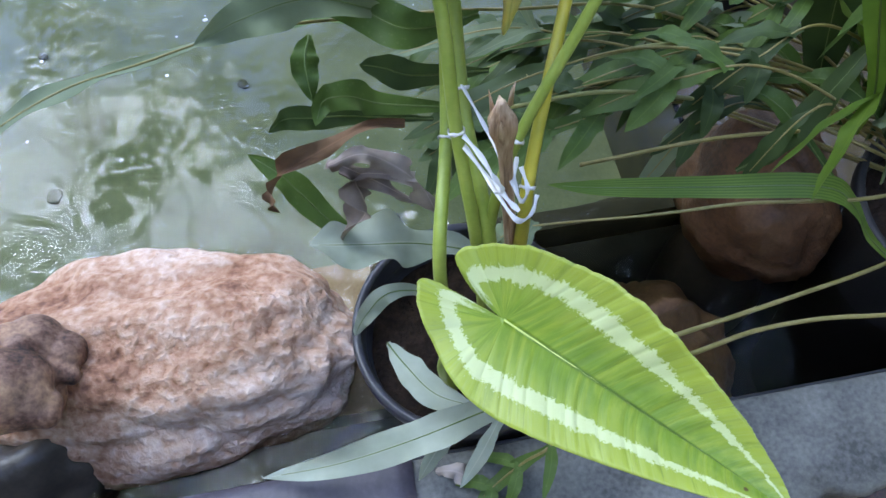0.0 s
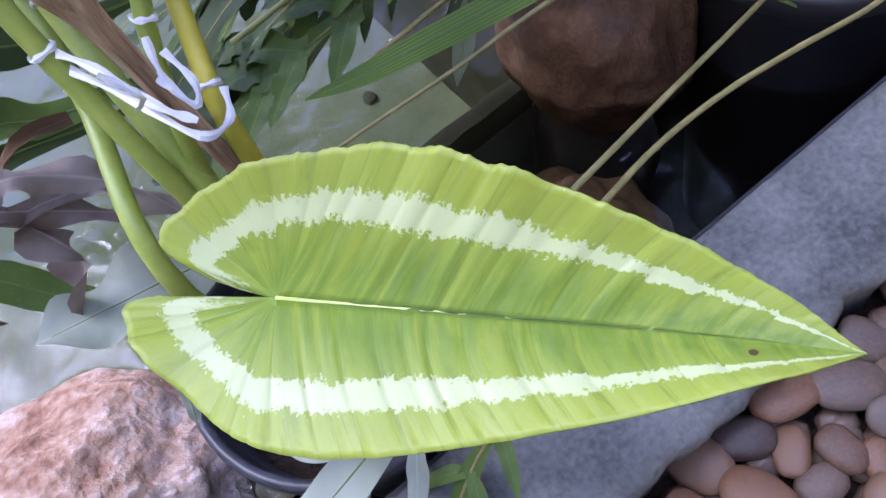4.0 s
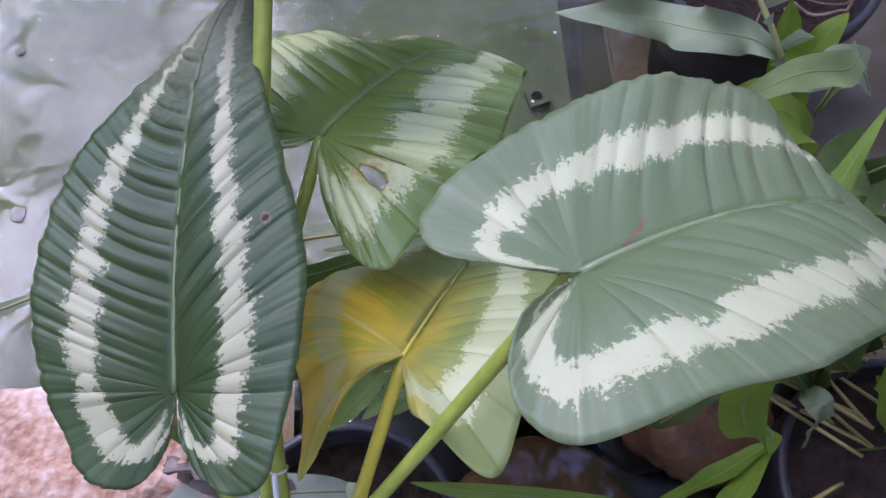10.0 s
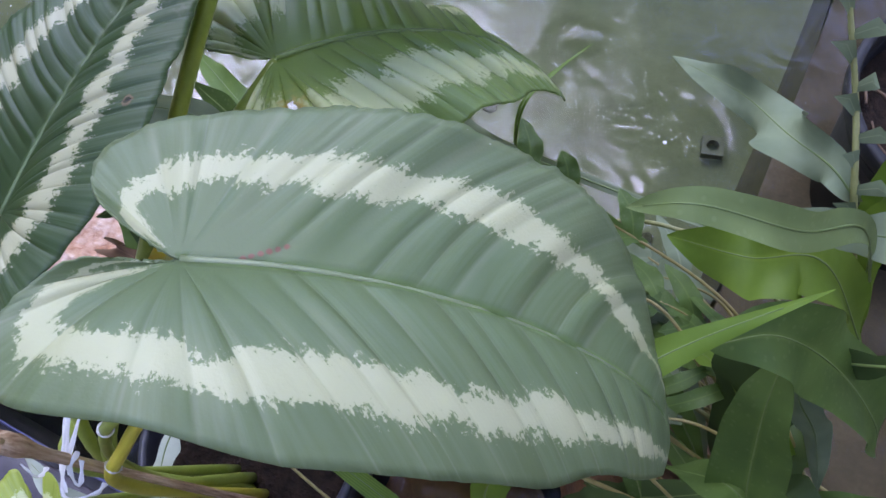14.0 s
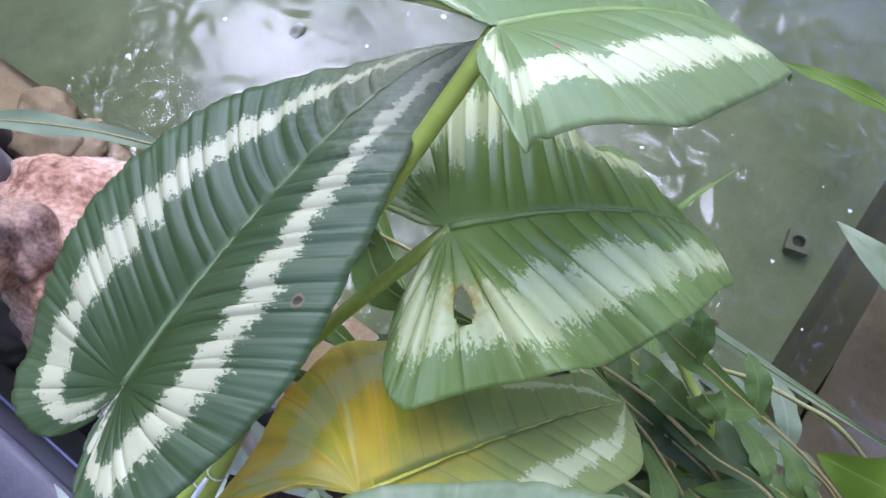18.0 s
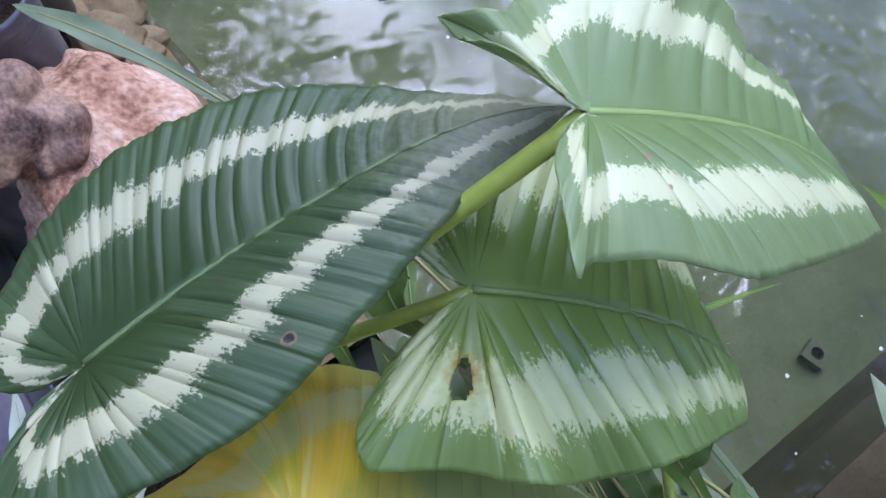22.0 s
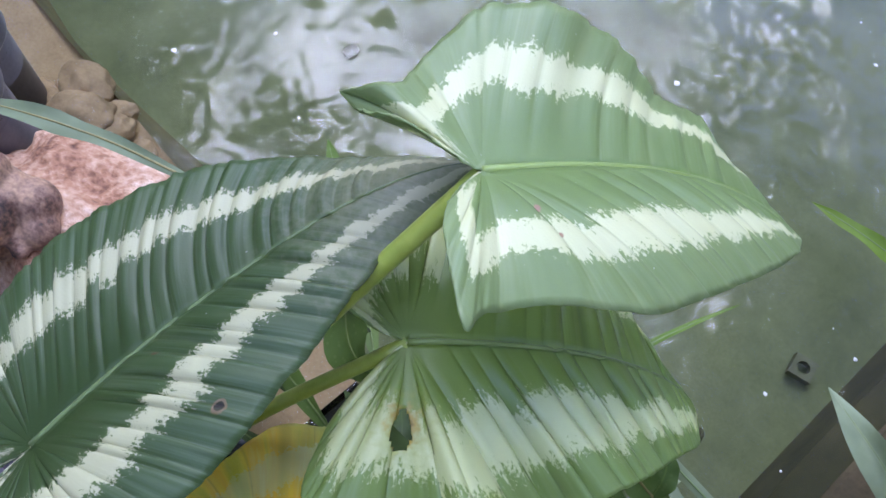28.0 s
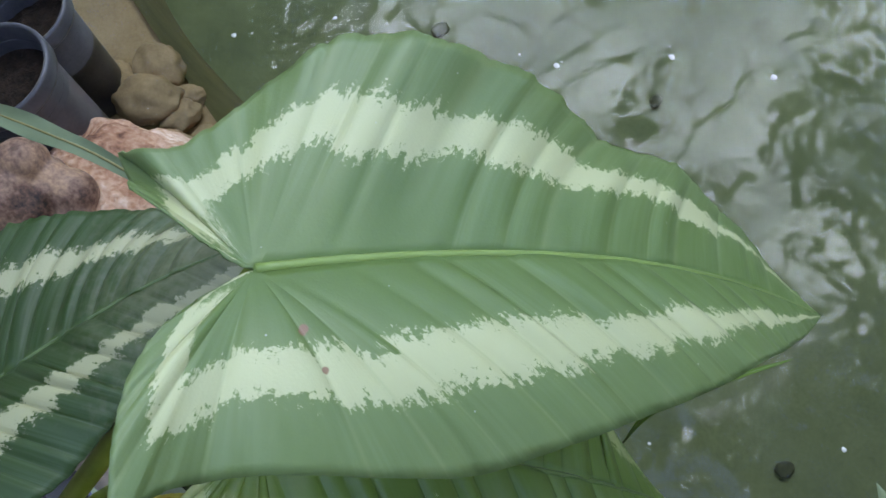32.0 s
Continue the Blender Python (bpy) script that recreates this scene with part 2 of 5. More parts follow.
CANOPY = foliage("canopy", (0.11, 0.14, 0.062), (0.22, 0.28, 0.135), 0.5, 0.55, vary=False)

wm, wn3, wl3, wb = material("water", 0.02)
glass = node(wn3, wl3, "ShaderNodeBsdfTransparent", {"Color": (0.85, 0.87, 0.80, 1)})
gloss = node(wn3, wl3, "ShaderNodeBsdfGlossy", {"Color": (1, 1, 1, 1), "Roughness": 0.01})
wco = node(wn3, wl3, "ShaderNodeTexCoord").outputs["Object"]
rip = node(wn3, wl3, "ShaderNodeTexNoise", {"Vector": wco, "Scale": 17.0, "Detail": 1.5, "Distortion": 1.4}).outputs["Fac"]
calm = node(wn3, wl3, "ShaderNodeTexNoise", {"Vector": wco, "Scale": 2.6, "Detail": 1.0}).outputs["Fac"]
stir = calc(wn3, wl3, "MULTIPLY_ADD", calm, 3.0, -1.0, clamp=True)
swell = node(wn3, wl3, "ShaderNodeTexNoise", {"Vector": wco, "Scale": 5.0, "Detail": 0.5}).outputs["Fac"]
high = calc(wn3, wl3, "ADD", calc(wn3, wl3, "MULTIPLY", rip, calc(wn3, wl3, "MULTIPLY_ADD", stir, 0.85, 0.15)), calc(wn3, wl3, "MULTIPLY", swell, 0.9))
wbump = node(wn3, wl3, "ShaderNodeBump", {"Strength": 1.0, "Distance": 0.006, "Height": high})
wl3.new(wbump.outputs["Normal"], gloss.inputs["Normal"])
fres = node(wn3, wl3, "ShaderNodeFresnel", {"IOR": 1.33, "Normal": wbump.outputs["Normal"]})
wmix = node(wn3, wl3, "ShaderNodeMixShader", {"Fac": fres.outputs[0], 1: glass.outputs[0], 2: gloss.outputs[0]})
wl3.new(wmix.outputs[0], wn3["Material Output"].inputs["Surface"])
WATER = wm


def leaf_material(name, inner, outer, band, mid=0.60, half=0.11, ragged=0.10, rough=0.40, yellow=None, veins=24, marks=(), lines=0.3, right=0.0, through_leaf=0.25, lush=0.6, streaky=0.25, gloss=0.5, crest=None, rib=(0.14, 0.25, 0.08), sinus=0.2, tip=0.4):
    """A blade with a pale ragged stripe; u counts the side veins and v runs from midrib to margin."""
    m, n, l, b = material(name, rough, 0, gloss)
    uv = node(n, l, "ShaderNodeUVMap", uv_map="veins").outputs["UV"]
    sep = node(n, l, "ShaderNodeSeparateXYZ", {"Vector": uv})
    u, v = sep.outputs["X"], sep.outputs["Y"]
    cell = calc(n, l, "FLOOR", u)
    wn_ = node(n, l, "ShaderNodeTexWhiteNoise", {"W": cell}, noise_dimensions="1D")
    wn2 = node(n, l, "ShaderNodeTexWhiteNoise", {"W": calc(n, l, "ADD", cell, 31.7)}, noise_dimensions="1D")
    stretch = node(n, l, "ShaderNodeCombineXYZ", {"X": calc(n, l, "MULTIPLY", u, 1.7), "Y": calc(n, l, "MULTIPLY", v, 2.4)}).outputs[0]
    jag = node(n, l, "ShaderNodeTexNoise", {"Vector": stretch, "Scale": 2.3, "Detail": 10.0, "Roughness": 0.82}).outputs["Fac"]
    co = node(n, l, "ShaderNodeTexCoord").outputs["Object"]
    speck = node(n, l, "ShaderNodeTexNoise", {"Vector": co, "Scale": 420.0, "Detail": 4.0, "Roughness": 0.7}).outputs["Fac"]
    crumb = calc(n, l, "MULTIPLY_ADD", speck, 0.22, -0.11)
    rag = calc(n, l, "ADD", crumb, calc(n, l, "MULTIPLY_ADD", jag, ragged * 3.4, -ragged * 1.7))
    along = calc(n, l, "DIVIDE", calc(n, l, "MODULO", u, 100.0), float(veins))
    thick = ramp(n, l, along, [(0.0, (tip,) * 3), (0.12, (0.5 + tip / 4,) * 3), (0.35, (1.0,) * 3), (0.6, (1.0,) * 3), (0.82, (0.8,) * 3), (1.0, (0.5,) * 3)])
    shift = calc(n, l, "MULTIPLY", calc(n, l, "GREATER_THAN", u, 99.0), right)
    rag = calc(n, l, "ADD", rag, shift)
    calm = calc(n, l, "MULTIPLY_ADD", v, 2.4, -0.35, clamp=True)
    calm = calc(n, l, "MAXIMUM", calm, calc(n, l, "LESS_THAN", along, 0.42))
    other = node(n, l, "ShaderNodeTexNoise", {"Vector": node(n, l, "ShaderNodeVectorMath", {0: stretch, 1: (7.3, 4.1, 2.0)}).outputs[0], "Scale": 2.9, "Detail": 9.0, "Roughness": 0.8}).outputs["Fac"]
    rag_out = calc(n, l, "ADD", shift, calc(n, l, "SUBTRACT", calc(n, l, "MULTIPLY_ADD", other, ragged * 3.0, -ragged * 1.5), crumb))
    lo = calc(n, l, "ADD", calc(n, l, "MULTIPLY_ADD", wn_.outputs["Value"], ragged * 0.7, mid - ragged * 0.35), rag)
    lo = calc(n, l, "MULTIPLY_ADD", thick, -half, lo)
    hi = calc(n, l, "ADD", calc(n, l, "MULTIPLY_ADD", wn2.outputs["Value"], ragged * 0.7, mid - ragged * 0.35), rag_out)
    hi = calc(n, l, "MULTIPLY_ADD", thick, half, hi)
    soft = 90.0
    up = calc(n, l, "MULTIPLY", calc(n, l, "SUBTRACT", v, lo), soft, clamp=True)
    down = calc(n, l, "MULTIPLY", calc(n, l, "SUBTRACT", hi, v), soft, clamp=True)
    mask = calc(n, l, "MULTIPLY", up, down)
    rim_at = node(n, l, "ShaderNodeSeparateXYZ", {"Vector": node(n, l, "ShaderNodeUVMap", uv_map="rim").outputs["UV"]}).outputs["X"]
    near = calc(n, l, "MULTIPLY", calc(n, l, "SUBTRACT", calc(n, l, "MULTIPLY_ADD", jag, 0.24, calc(n, l, "MULTIPLY_ADD", v, sinus, -0.12)), rim_at), 40.0, clamp=True)
    near = calc(n, l, "MULTIPLY", near, calc(n, l, "MULTIPLY", calc(n, l, "SUBTRACT", rim_at, calc(n, l, "MULTIPLY_ADD", speck, 0.10, -0.02)), 40.0, clamp=True))
    near = calc(n, l, "MULTIPLY", near, calc(n, l, "MULTIPLY", calc(n, l, "SUBTRACT", v, 0.05), 20.0, clamp=True))
    mask = calc(n, l, "MAXIMUM", mask, calc(n, l, "MULTIPLY", near, down))
    mott = node(n, l, "ShaderNodeTexNoise", {"Vector": co, "Scale": 25.0, "Detail": 5.0}).outputs["Fac"]
    green = mixed(n, l, calc(n, l, "MULTIPLY_ADD", v, 1.4, -0.35, clamp=True), inner, outer)
    runs = node(n, l, "ShaderNodeCombineXYZ", {"X": calc(n, l, "MULTIPLY", u, 1.9), "Y": calc(n, l, "MULTIPLY", v, 1.1)}).outputs[0]
    run = node(n, l, "ShaderNodeTexNoise", {"Vector": runs, "Scale": 1.0, "Detail": 5.0, "Roughness": 0.65}).outputs["Fac"]
    green = mixed(n, l, calc(n, l, "MULTIPLY", calc(n, l, "MULTIPLY_ADD", run, 6.0, -2.8, clamp=True), streaky), green, mixed(n, l, 0.75, inner, outer))
    green = mixed(n, l, calc(n, l, "MULTIPLY", calc(n, l, "MULTIPLY_ADD", run, -6.0, 2.7, clamp=True), streaky), green, mixed(n, l, 0.45, inner, (0.02, 0.10, 0.01)))
    green = mixed(n, l, calc(n, l, "MULTIPLY_ADD", mott, 0.5, -0.1), green, mixed(n, l, 0.5, green, (0.02, 0.05, 0.015)))
    if yellow:
        col, place, size = yellow
        far = node(n, l, "ShaderNodeVectorMath", {0: co, 1: place}, operation="DISTANCE").outputs["Value"]
        age = calc(n, l, "SUBTRACT", 1.0, calc(n, l, "DIVIDE", calc(n, l, "ADD", far, calc(n, l, "MULTIPLY_ADD", mott, size, -size / 2)), size), clamp=True)
        age = calc(n, l, "MULTIPLY", age, 1.7, clamp=True)
        grain = node(n, l, "ShaderNodeTexNoise", {"Vector": node(n, l, "ShaderNodeCombineXYZ", {"X": calc(n, l, "MULTIPLY", u, 1.6), "Y": calc(n, l, "MULTIPLY", v, 0.8)}).outputs[0], "Scale": 1.0, "Detail": 4.0}).outputs["Fac"]
        col = ramp(n, l, grain, [(0.35, (0.66, 0.58, 0.05)), (0.47, col), (0.55, (0.95, 0.60, 0.06)), (0.68, (0.92, 0.76, 0.22))])
        green = mixed(n, l, age, green, col)
        mask = calc(n, l, "MULTIPLY", mask, calc(n, l, "MULTIPLY_ADD", age, -0.55, 1.0))
    vein = calc(n, l, "ABSOLUTE", calc(n, l, "SUBTRACT", calc(n, l, "FRACT", u), 0.5))
    line = calc(n, l, "MULTIPLY", calc(n, l, "SUBTRACT", vein, 0.44), 16.0, clamp=True)
    fibre = node(n, l, "ShaderNodeCombineXYZ", {"X": calc(n, l, "MULTIPLY", u, 9.0), "Y": calc(n, l, "MULTIPLY", v, 1.5)}).outputs[0]
    streak = node(n, l, "ShaderNodeTexNoise", {"Vector": fibre, "Scale": 1.0, "Detail": 3.0}).outputs["Fac"]
    green = mixed(n, l, calc(n, l, "MULTIPLY", calm, calc(n, l, "MULTIPLY_ADD", streak, 1.2, -0.45, clamp=True)), green, mixed(n, l, 0.2, green, (0.45, 0.60, 0.40)))
    # vein lines put into the colour: crease shade when dark, ridge highlight when pale
    green = mixed(n, l, calc(n, l, "MULTIPLY", line, calc(n, l, "MULTIPLY", calm, lines)), green, mixed(n, l, 0.85, green, crest or (0.01, 0.035, 0.015)))
    pale = mixed(n, l, calc(n, l, "MULTIPLY_ADD", mott, 0.6, -0.1), band, mixed(n, l, 0.35, band, outer))
    pale = mixed(n, l, calc(n, l, "MULTIPLY", line, lines * 0.4), pale, outer)
    colour = mixed(n, l, mask, green, pale)
    spotty = node(n, l, "ShaderNodeTexNoise", {"Vector": co, "Scale": 260.0, "Detail": 3.0}).outputs["Fac"]
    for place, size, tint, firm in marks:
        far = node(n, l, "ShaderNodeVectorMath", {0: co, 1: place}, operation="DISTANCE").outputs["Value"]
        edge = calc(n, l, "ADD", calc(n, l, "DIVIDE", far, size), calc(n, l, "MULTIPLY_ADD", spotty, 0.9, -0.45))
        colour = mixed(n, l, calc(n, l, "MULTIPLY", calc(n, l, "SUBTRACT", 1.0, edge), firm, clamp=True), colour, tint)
    spine = calc(n, l, "MULTIPLY", calc(n, l, "SUBTRACT", 0.05, v), 40.0, clamp=True)
    spine = calc(n, l, "MULTIPLY", spine, calc(n, l, "LESS_THAN", along, 0.5))
    colour = mixed(n, l, calc(n, l, "MULTIPLY", spine, 0.6), colour, rib)
    dust = node(n, l, "ShaderNodeTexVoronoi", {"Vector": co, "Scale": 130.0})
    some = calc(n, l, "GREATER_THAN", node(n, l, "ShaderNodeSeparateXYZ", {"Vector": dust.outputs["Color"]}).outputs["X"], 0.86)
    grain_at = calc(n, l, "MULTIPLY", calc(n, l, "LESS_THAN", dust.outputs["Distance"], 0.05), some)
    colour = mixed(n, l, calc(n, l, "MULTIPLY", grain_at, 0.55), colour, (0.62, 0.64, 0.52))
    l.new(colour, b.inputs["Base Color"])
    fine = node(n, l, "ShaderNodeTexNoise", {"Vector": co, "Scale": 900.0, "Detail": 2.0}).outputs["Fac"]
    relief = calc(n, l, "ADD", calc(n, l, "MULTIPLY", fine, 0.25), calc(n, l, "MULTIPLY", streak, calc(n, l, "MULTIPLY_ADD", calm, 0.32, 0.06)))
    bn = node(n, l, "ShaderNodeBump", {"Strength": 0.4, "Distance": 0.0008, "Height": relief})
    l.new(bn.outputs["Normal"], b.inputs["Normal"])
    lit = node(n, l, "ShaderNodeBsdfTranslucent", {"Color": mixed(n, l, lush, colour, (0.25, 0.5, 0.03))})
    out = n["Material Output"]
    mix = node(n, l, "ShaderNodeMixShader", {"Fac": through_leaf, 1: b.outputs[0], 2: lit.outputs[0]})
    l.new(mix.outputs[0], out.inputs["Surface"])
    return m


# ---- building helpers ----
def part(name, bm, mat, parent=None, label="", smooth=True):
    me = bpy.data.meshes.new(name)
    bm.to_mesh(me)
    bm.free()
    return fit_mesh(name, me, mat, parent, label, smooth)


def fit_mesh(name, me, mat, parent=None, label="", smooth=True):
    me.materials.append(mat)
    if smooth:
        me.shade_smooth()
    ob = new(name, me)
    ob.parent = parent
    if label:
        ob["label"] = label
    return ob


def mesh_of(name, verts, faces, mat, parent=None, label="", smooth=True):
    me = bpy.data.meshes.new(name)
    me.from_pydata([tuple(v) for v in verts], [], [tuple(f) for f in faces])
    me.update()
    return fit_mesh(name, me, mat, parent, label, smooth)


def group_of(name, place=(0, 0, 0)):
    ob = new(name)
    ob.location = place
    return ob


def tube(points, radii, sides=10, cap=True):
    """A smooth tube through points: vertices and faces."""
    p = [Vector(q) for q in points]
    verts, faces = [], []
    side = None
    for i, q in enumerate(p):
        d = (p[min(i + 1, len(p) - 1)] - p[max(i - 1, 0)]).normalized()
        if side is None:
            side = d.orthogonal().normalized()
        side = (side - side.dot(d) * d).normalized()
        other = d.cross(side)
        r = radii[min(i * len(radii) // len(p), len(radii) - 1)] if hasattr(radii, "__len__") else radii
        for k in range(sides):
            a = 2 * math.pi * k / sides
            verts.append(q + (side * math.cos(a) + other * math.sin(a)) * r)
        if i:
            for k in range(sides):
                a, b = (i - 1) * sides + k, (i - 1) * sides + (k + 1) % sides
                faces.append((a, b, b + sides, a + sides))
    if cap:
        faces.append(tuple(range(sides))[::-1])
        faces.append(tuple(range(len(verts) - sides, len(verts))))
    return verts, faces


def curve_points(ctrl, count=24):
    """A Catmull-Rom line through control places."""
    c = [Vector(q) for q in ctrl]
    c = [c[0] * 2 - c[1]] + c + [c[-1] * 2 - c[-2]]
    out = []
    for i in range(1, len(c) - 2):
        for k in range(count // (len(c) - 3) + 1):
            t = k / (count // (len(c) - 3) + 1)
            a, b, d, e = c[i - 1], c[i], c[i + 1], c[i + 2]
            out.append(0.5 * (2 * b + (d - a) * t + (2 * a - 5 * b + 4 * d - e) * t * t + (3 * b - a - 3 * d + e) * t**3))
    out.append(c[-2])
    return out


def stone(name, centre, size, mat, seed, rough=0.18, turn_z=0.0, detail=4, parent=None, freq=2.0):
    bm = bmesh.new()
    bmesh.ops.create_icosphere(bm, subdivisions=detail, radius=1)
    for v in bm.verts:
        c = v.co.normalized()
        s = Vector((seed * 3.1, seed * 1.7, seed))
        n1 = noise.noise(c * freq + s)
        n2 = noise.noise(c * freq * 3 + s) * 0.4
        n3 = noise.noise(c * freq * 9 + s) * 0.12
        k = 1 + rough * (n1 + n2 + n3)
        v.co = Vector((c.x * size[0] * k, c.y * size[1] * k, c.z * size[2] * k))
    ob = part(name, bm, mat, parent)
    ob.location, ob.rotation_euler = centre, (0, 0, turn_z)
    return ob


# ---- the striped leaves ----
def leaf_outline(p, side, count):
    """One half of a leaf blade's outline, from the tip round the lobe to the notch, in lengths of the midrib."""
    w, lobe, lw = p["w" + side], p["lobe" + side], p["lw" + side]
    xm, full, fore = p["xm" + side], p["full" + side], p["fore" + side]
    ctrl = np.array([(1.04, -0.02), (1, 0), (0.86, w * 0.36 * fore), (0.5 + xm * 0.4, w * 0.86 * full), (xm, w), (-lobe * 0.5, w * p["back" + side]),
                     (-lobe, w * lw), (-lobe * 0.72, w * lw * 0.38), (0, 0), (0.1, -0.02)])
    pts, per = [], 24
    for i in range(1, len(ctrl) - 2):
        a, b, c, d = ctrl[i - 1], ctrl[i], ctrl[i + 1], ctrl[i + 2]
        t = np.linspace(0, 1, per, endpoint=False)[:, None]
        pts.append(0.5 * (2 * b + (c - a) * t + (2 * a - 5 * b + 4 * c - d) * t**2 + (3 * b - a - 3 * c + d) * t**3))
    pts = np.vstack(pts + [ctrl[-2:-1]])
    run = np.concatenate([[0], np.cumsum(np.hypot(*np.diff(pts, axis=0).T))])
    wide = run[3 * per] / run[-1]
    even = np.linspace(0, run[-1], count)
    return np.stack([np.interp(even, run, pts[:, 0]), np.interp(even, run, pts[:, 1])], 1), wide

def swells(a):
    """Eleven soft humps along a margin, from the tip to the notch."""
    return np.exp(-((a[:, None] - np.linspace(0.08, 0.92, 11)[None]) / 0.05) ** 2)

def leaf_shape(p, xy, sign, v):
    """Bends flat blade points (x along the midrib, y outwards) into space, in metres, before the leaf is placed."""
    x, y = xy[..., 0], xy[..., 1]
    side = "l" if sign > 0 else "r"
    bend = p["bend"] * x + p["hook"] * np.maximum(x - 0.55, 0) ** 2 * 3
    arc = np.where(np.abs(x) < 1e-6, 0, x)
    steps = 12
    cx, cz = np.zeros_like(x), np.zeros_like(x)
    for i in range(steps):
        m = arc * (i + 0.5) / steps
        a = p["bend"] * m + p["hook"] * np.maximum(m - 0.55, 0) ** 2 * 3
        cx, cz = cx + np.cos(a) * arc / steps, cz - np.sin(a) * arc / steps
    h = p["fold" + side] * y - p["curl" + side] * y * y / 0.4 + p["ear" + side] * np.maximum(-x, 0) * y * 4 + sign * p["twist"] * x * y - p["drop" + side] * x * x * y * 2
    h = h + p["wave"] * np.sin(x * 9 + p["phase"] + (0 if sign > 0 else 1.7)) * v**3
    squeeze = 1 / np.sqrt(1 + p["fold" + side] ** 2)
    return np.stack([cx + np.sin(bend) * h, sign * y * squeeze, cz + np.cos(bend) * h], -1) * p["length"]

def turn(rx, ry, rz):
    (ca, cb, cc), (sa, sb, sc) = np.cos((rx, ry, rz)), np.sin((rx, ry, rz))
    return np.array([[cc, -sc, 0], [sc, cc, 0], [0, 0, 1]]) @ np.array([[cb, 0, sb], [0, 1, 0], [-sb, 0, cb]]) @ np.array([[1, 0, 0], [0, ca, -sa], [0, sa, ca]])

def leaf_place(p, q):
    return q @ turn(math.radians(p["roll"]), math.radians(p["pitch"]), math.radians(p["yaw"])).T + np.array(p["base"])


def blade(p, mat, rib_mat, parent, name="leaf", label="", veins=22, puff=0.008, holes=(), rows=150, cols=20):
    """A leaf blade with side veins as ridges; u counts veins, v runs from the midrib to the margin."""
    verts, uvs, rims, faces = [], [], [], []
    for sign, side in ((1, "l"), (-1, "r")):
        edge, wide = leaf_outline(p, side, rows)
        a = np.linspace(0, 1, rows)
        root = np.clip(1 - a / wide, 0, 1) ** 1.15
        v = np.linspace(0, 1, cols) ** 0.9
        o = np.stack([root, np.zeros(rows)], 1)[:, None, :]
        hump, none = swells(a), (0.0,) * 11
        crimp = np.array([noise.noise(Vector((q * 46, sign * 3.0, p["length"] * 40))) + 0.6 * noise.noise(Vector((q * 130, sign, 2))) for q in a])
        grow = 1 + hump @ np.array(p.get("out" + side, none)) + 0.010 * crimp * np.clip(a * 9, 0, 1)
        edge = o[:, 0] + (edge - o[:, 0]) * grow[:, None]
        flat = o + (edge[:, None, :] - o) * v[None, :, None]
        sag = (np.sin(np.pi * v) * 0.10)[None, :] * np.clip(edge[:, 1], 0, 1)[:, None]
        flat[:, :, 0] -= sag * np.clip((wide - a) / (wide * 0.4), 0, 1)[:, None]
        vv = np.broadcast_to(v, (rows, cols))
        q = leaf_shape(p, flat, sign, vv)
        q[:, :, 2] += ((hump @ np.array(p.get("lift" + side, none)))[:, None] * vv ** 2 + 0.006 * crimp[:, None] * vv ** 6) * p["length"]
        sinus = edge[int(rows * 0.84):]
        away = np.linalg.norm(flat[:, :, None, :] - sinus[None, None, ::3], axis=3).min(2) / p["w" + side]
        away[a < wide] = 9.0
        u = np.where(a < wide, a, wide + (a - wide) * 0.6) * veins
        u = u + 0.20 * np.sin(u * 1.9 + sign) + 0.12 * np.sin(u * 4.3)
        fan = np.clip((a - wide * 0.65) / 0.18, 0, 1)[:, None]
        ease = 1 - fan * (1 - 0.75 * np.clip((vv - 0.08) / 0.55, 0, 1))
        big = (0.8 + 0.35 * np.sin(np.floor(u) * 2.7 + sign)) * np.clip(np.hypot(*(edge - o[:, 0]).T) / 0.22, 0.2, 1)
        f = u - np.floor(u)
        rise = np.sin(np.pi * f ** 0.8) ** 0.75
        ridge = (rise * big)[:, None] * (np.sin(np.pi * np.clip(vv * 0.9 + 0.05, 0, 1)) ** 0.7) * puff * ease
        q[:, :, 2] += (ridge - puff * 0.5) * p["length"]
        w = leaf_place(p, q).reshape(-1, 3)
        start = len(verts)
        verts += [tuple(c) for c in w]
        uvs += [(u[i] + (0 if sign > 0 else 100), vv[i, k]) for i in range(rows) for k in range(cols)]
        rims += [(away[i, k], 0.0) for i in range(rows) for k in range(cols)]
        for i in range(rows - 1):
            for k in range(cols - 1):
                f = (start + i * cols + k, start + i * cols + k + 1, start + (i + 1) * cols + k + 1, start + (i + 1) * cols + k)
                if any(sign == h[0] and hole_cut(h, a[i], vv[i, k]) for h in holes):
                    continue
                faces.append(f if sign < 0 else f[::-1])
    bm = bmesh.new()
    made = [bm.verts.new(v) for v in verts]
    layer, rim = bm.loops.layers.uv.new("veins"), bm.loops.layers.uv.new("rim")
    for f in faces:
        face = bm.faces.new([made[i] for i in f])
        for loop, i in zip(face.loops, f):
            loop[layer].uv, loop[rim].uv = uvs[i], rims[i]
    bmesh.ops.remove_doubles(bm, verts=bm.verts, dist=0.00002)
    ob = part(name, bm, mat, parent, label)
    thick = ob.modifiers.new("thickness", "SOLIDIFY")
    thick.thickness, thick.offset = 0.0007, -1
    x = np.linspace(0.0, 0.97, 40)
    mid = leaf_place(p, leaf_shape(p, np.stack([x, np.zeros(40)], 1), 1, np.zeros(40)))
    r = np.interp(x, [0, 0.1, 1], [0.0016, 0.0014, 0.0003]) * p["length"] / 0.24
    mid = mid - np.array([[0, 0, 1.0]]) * (0.32 * r + 0.24 * puff * p["length"])[:, None]
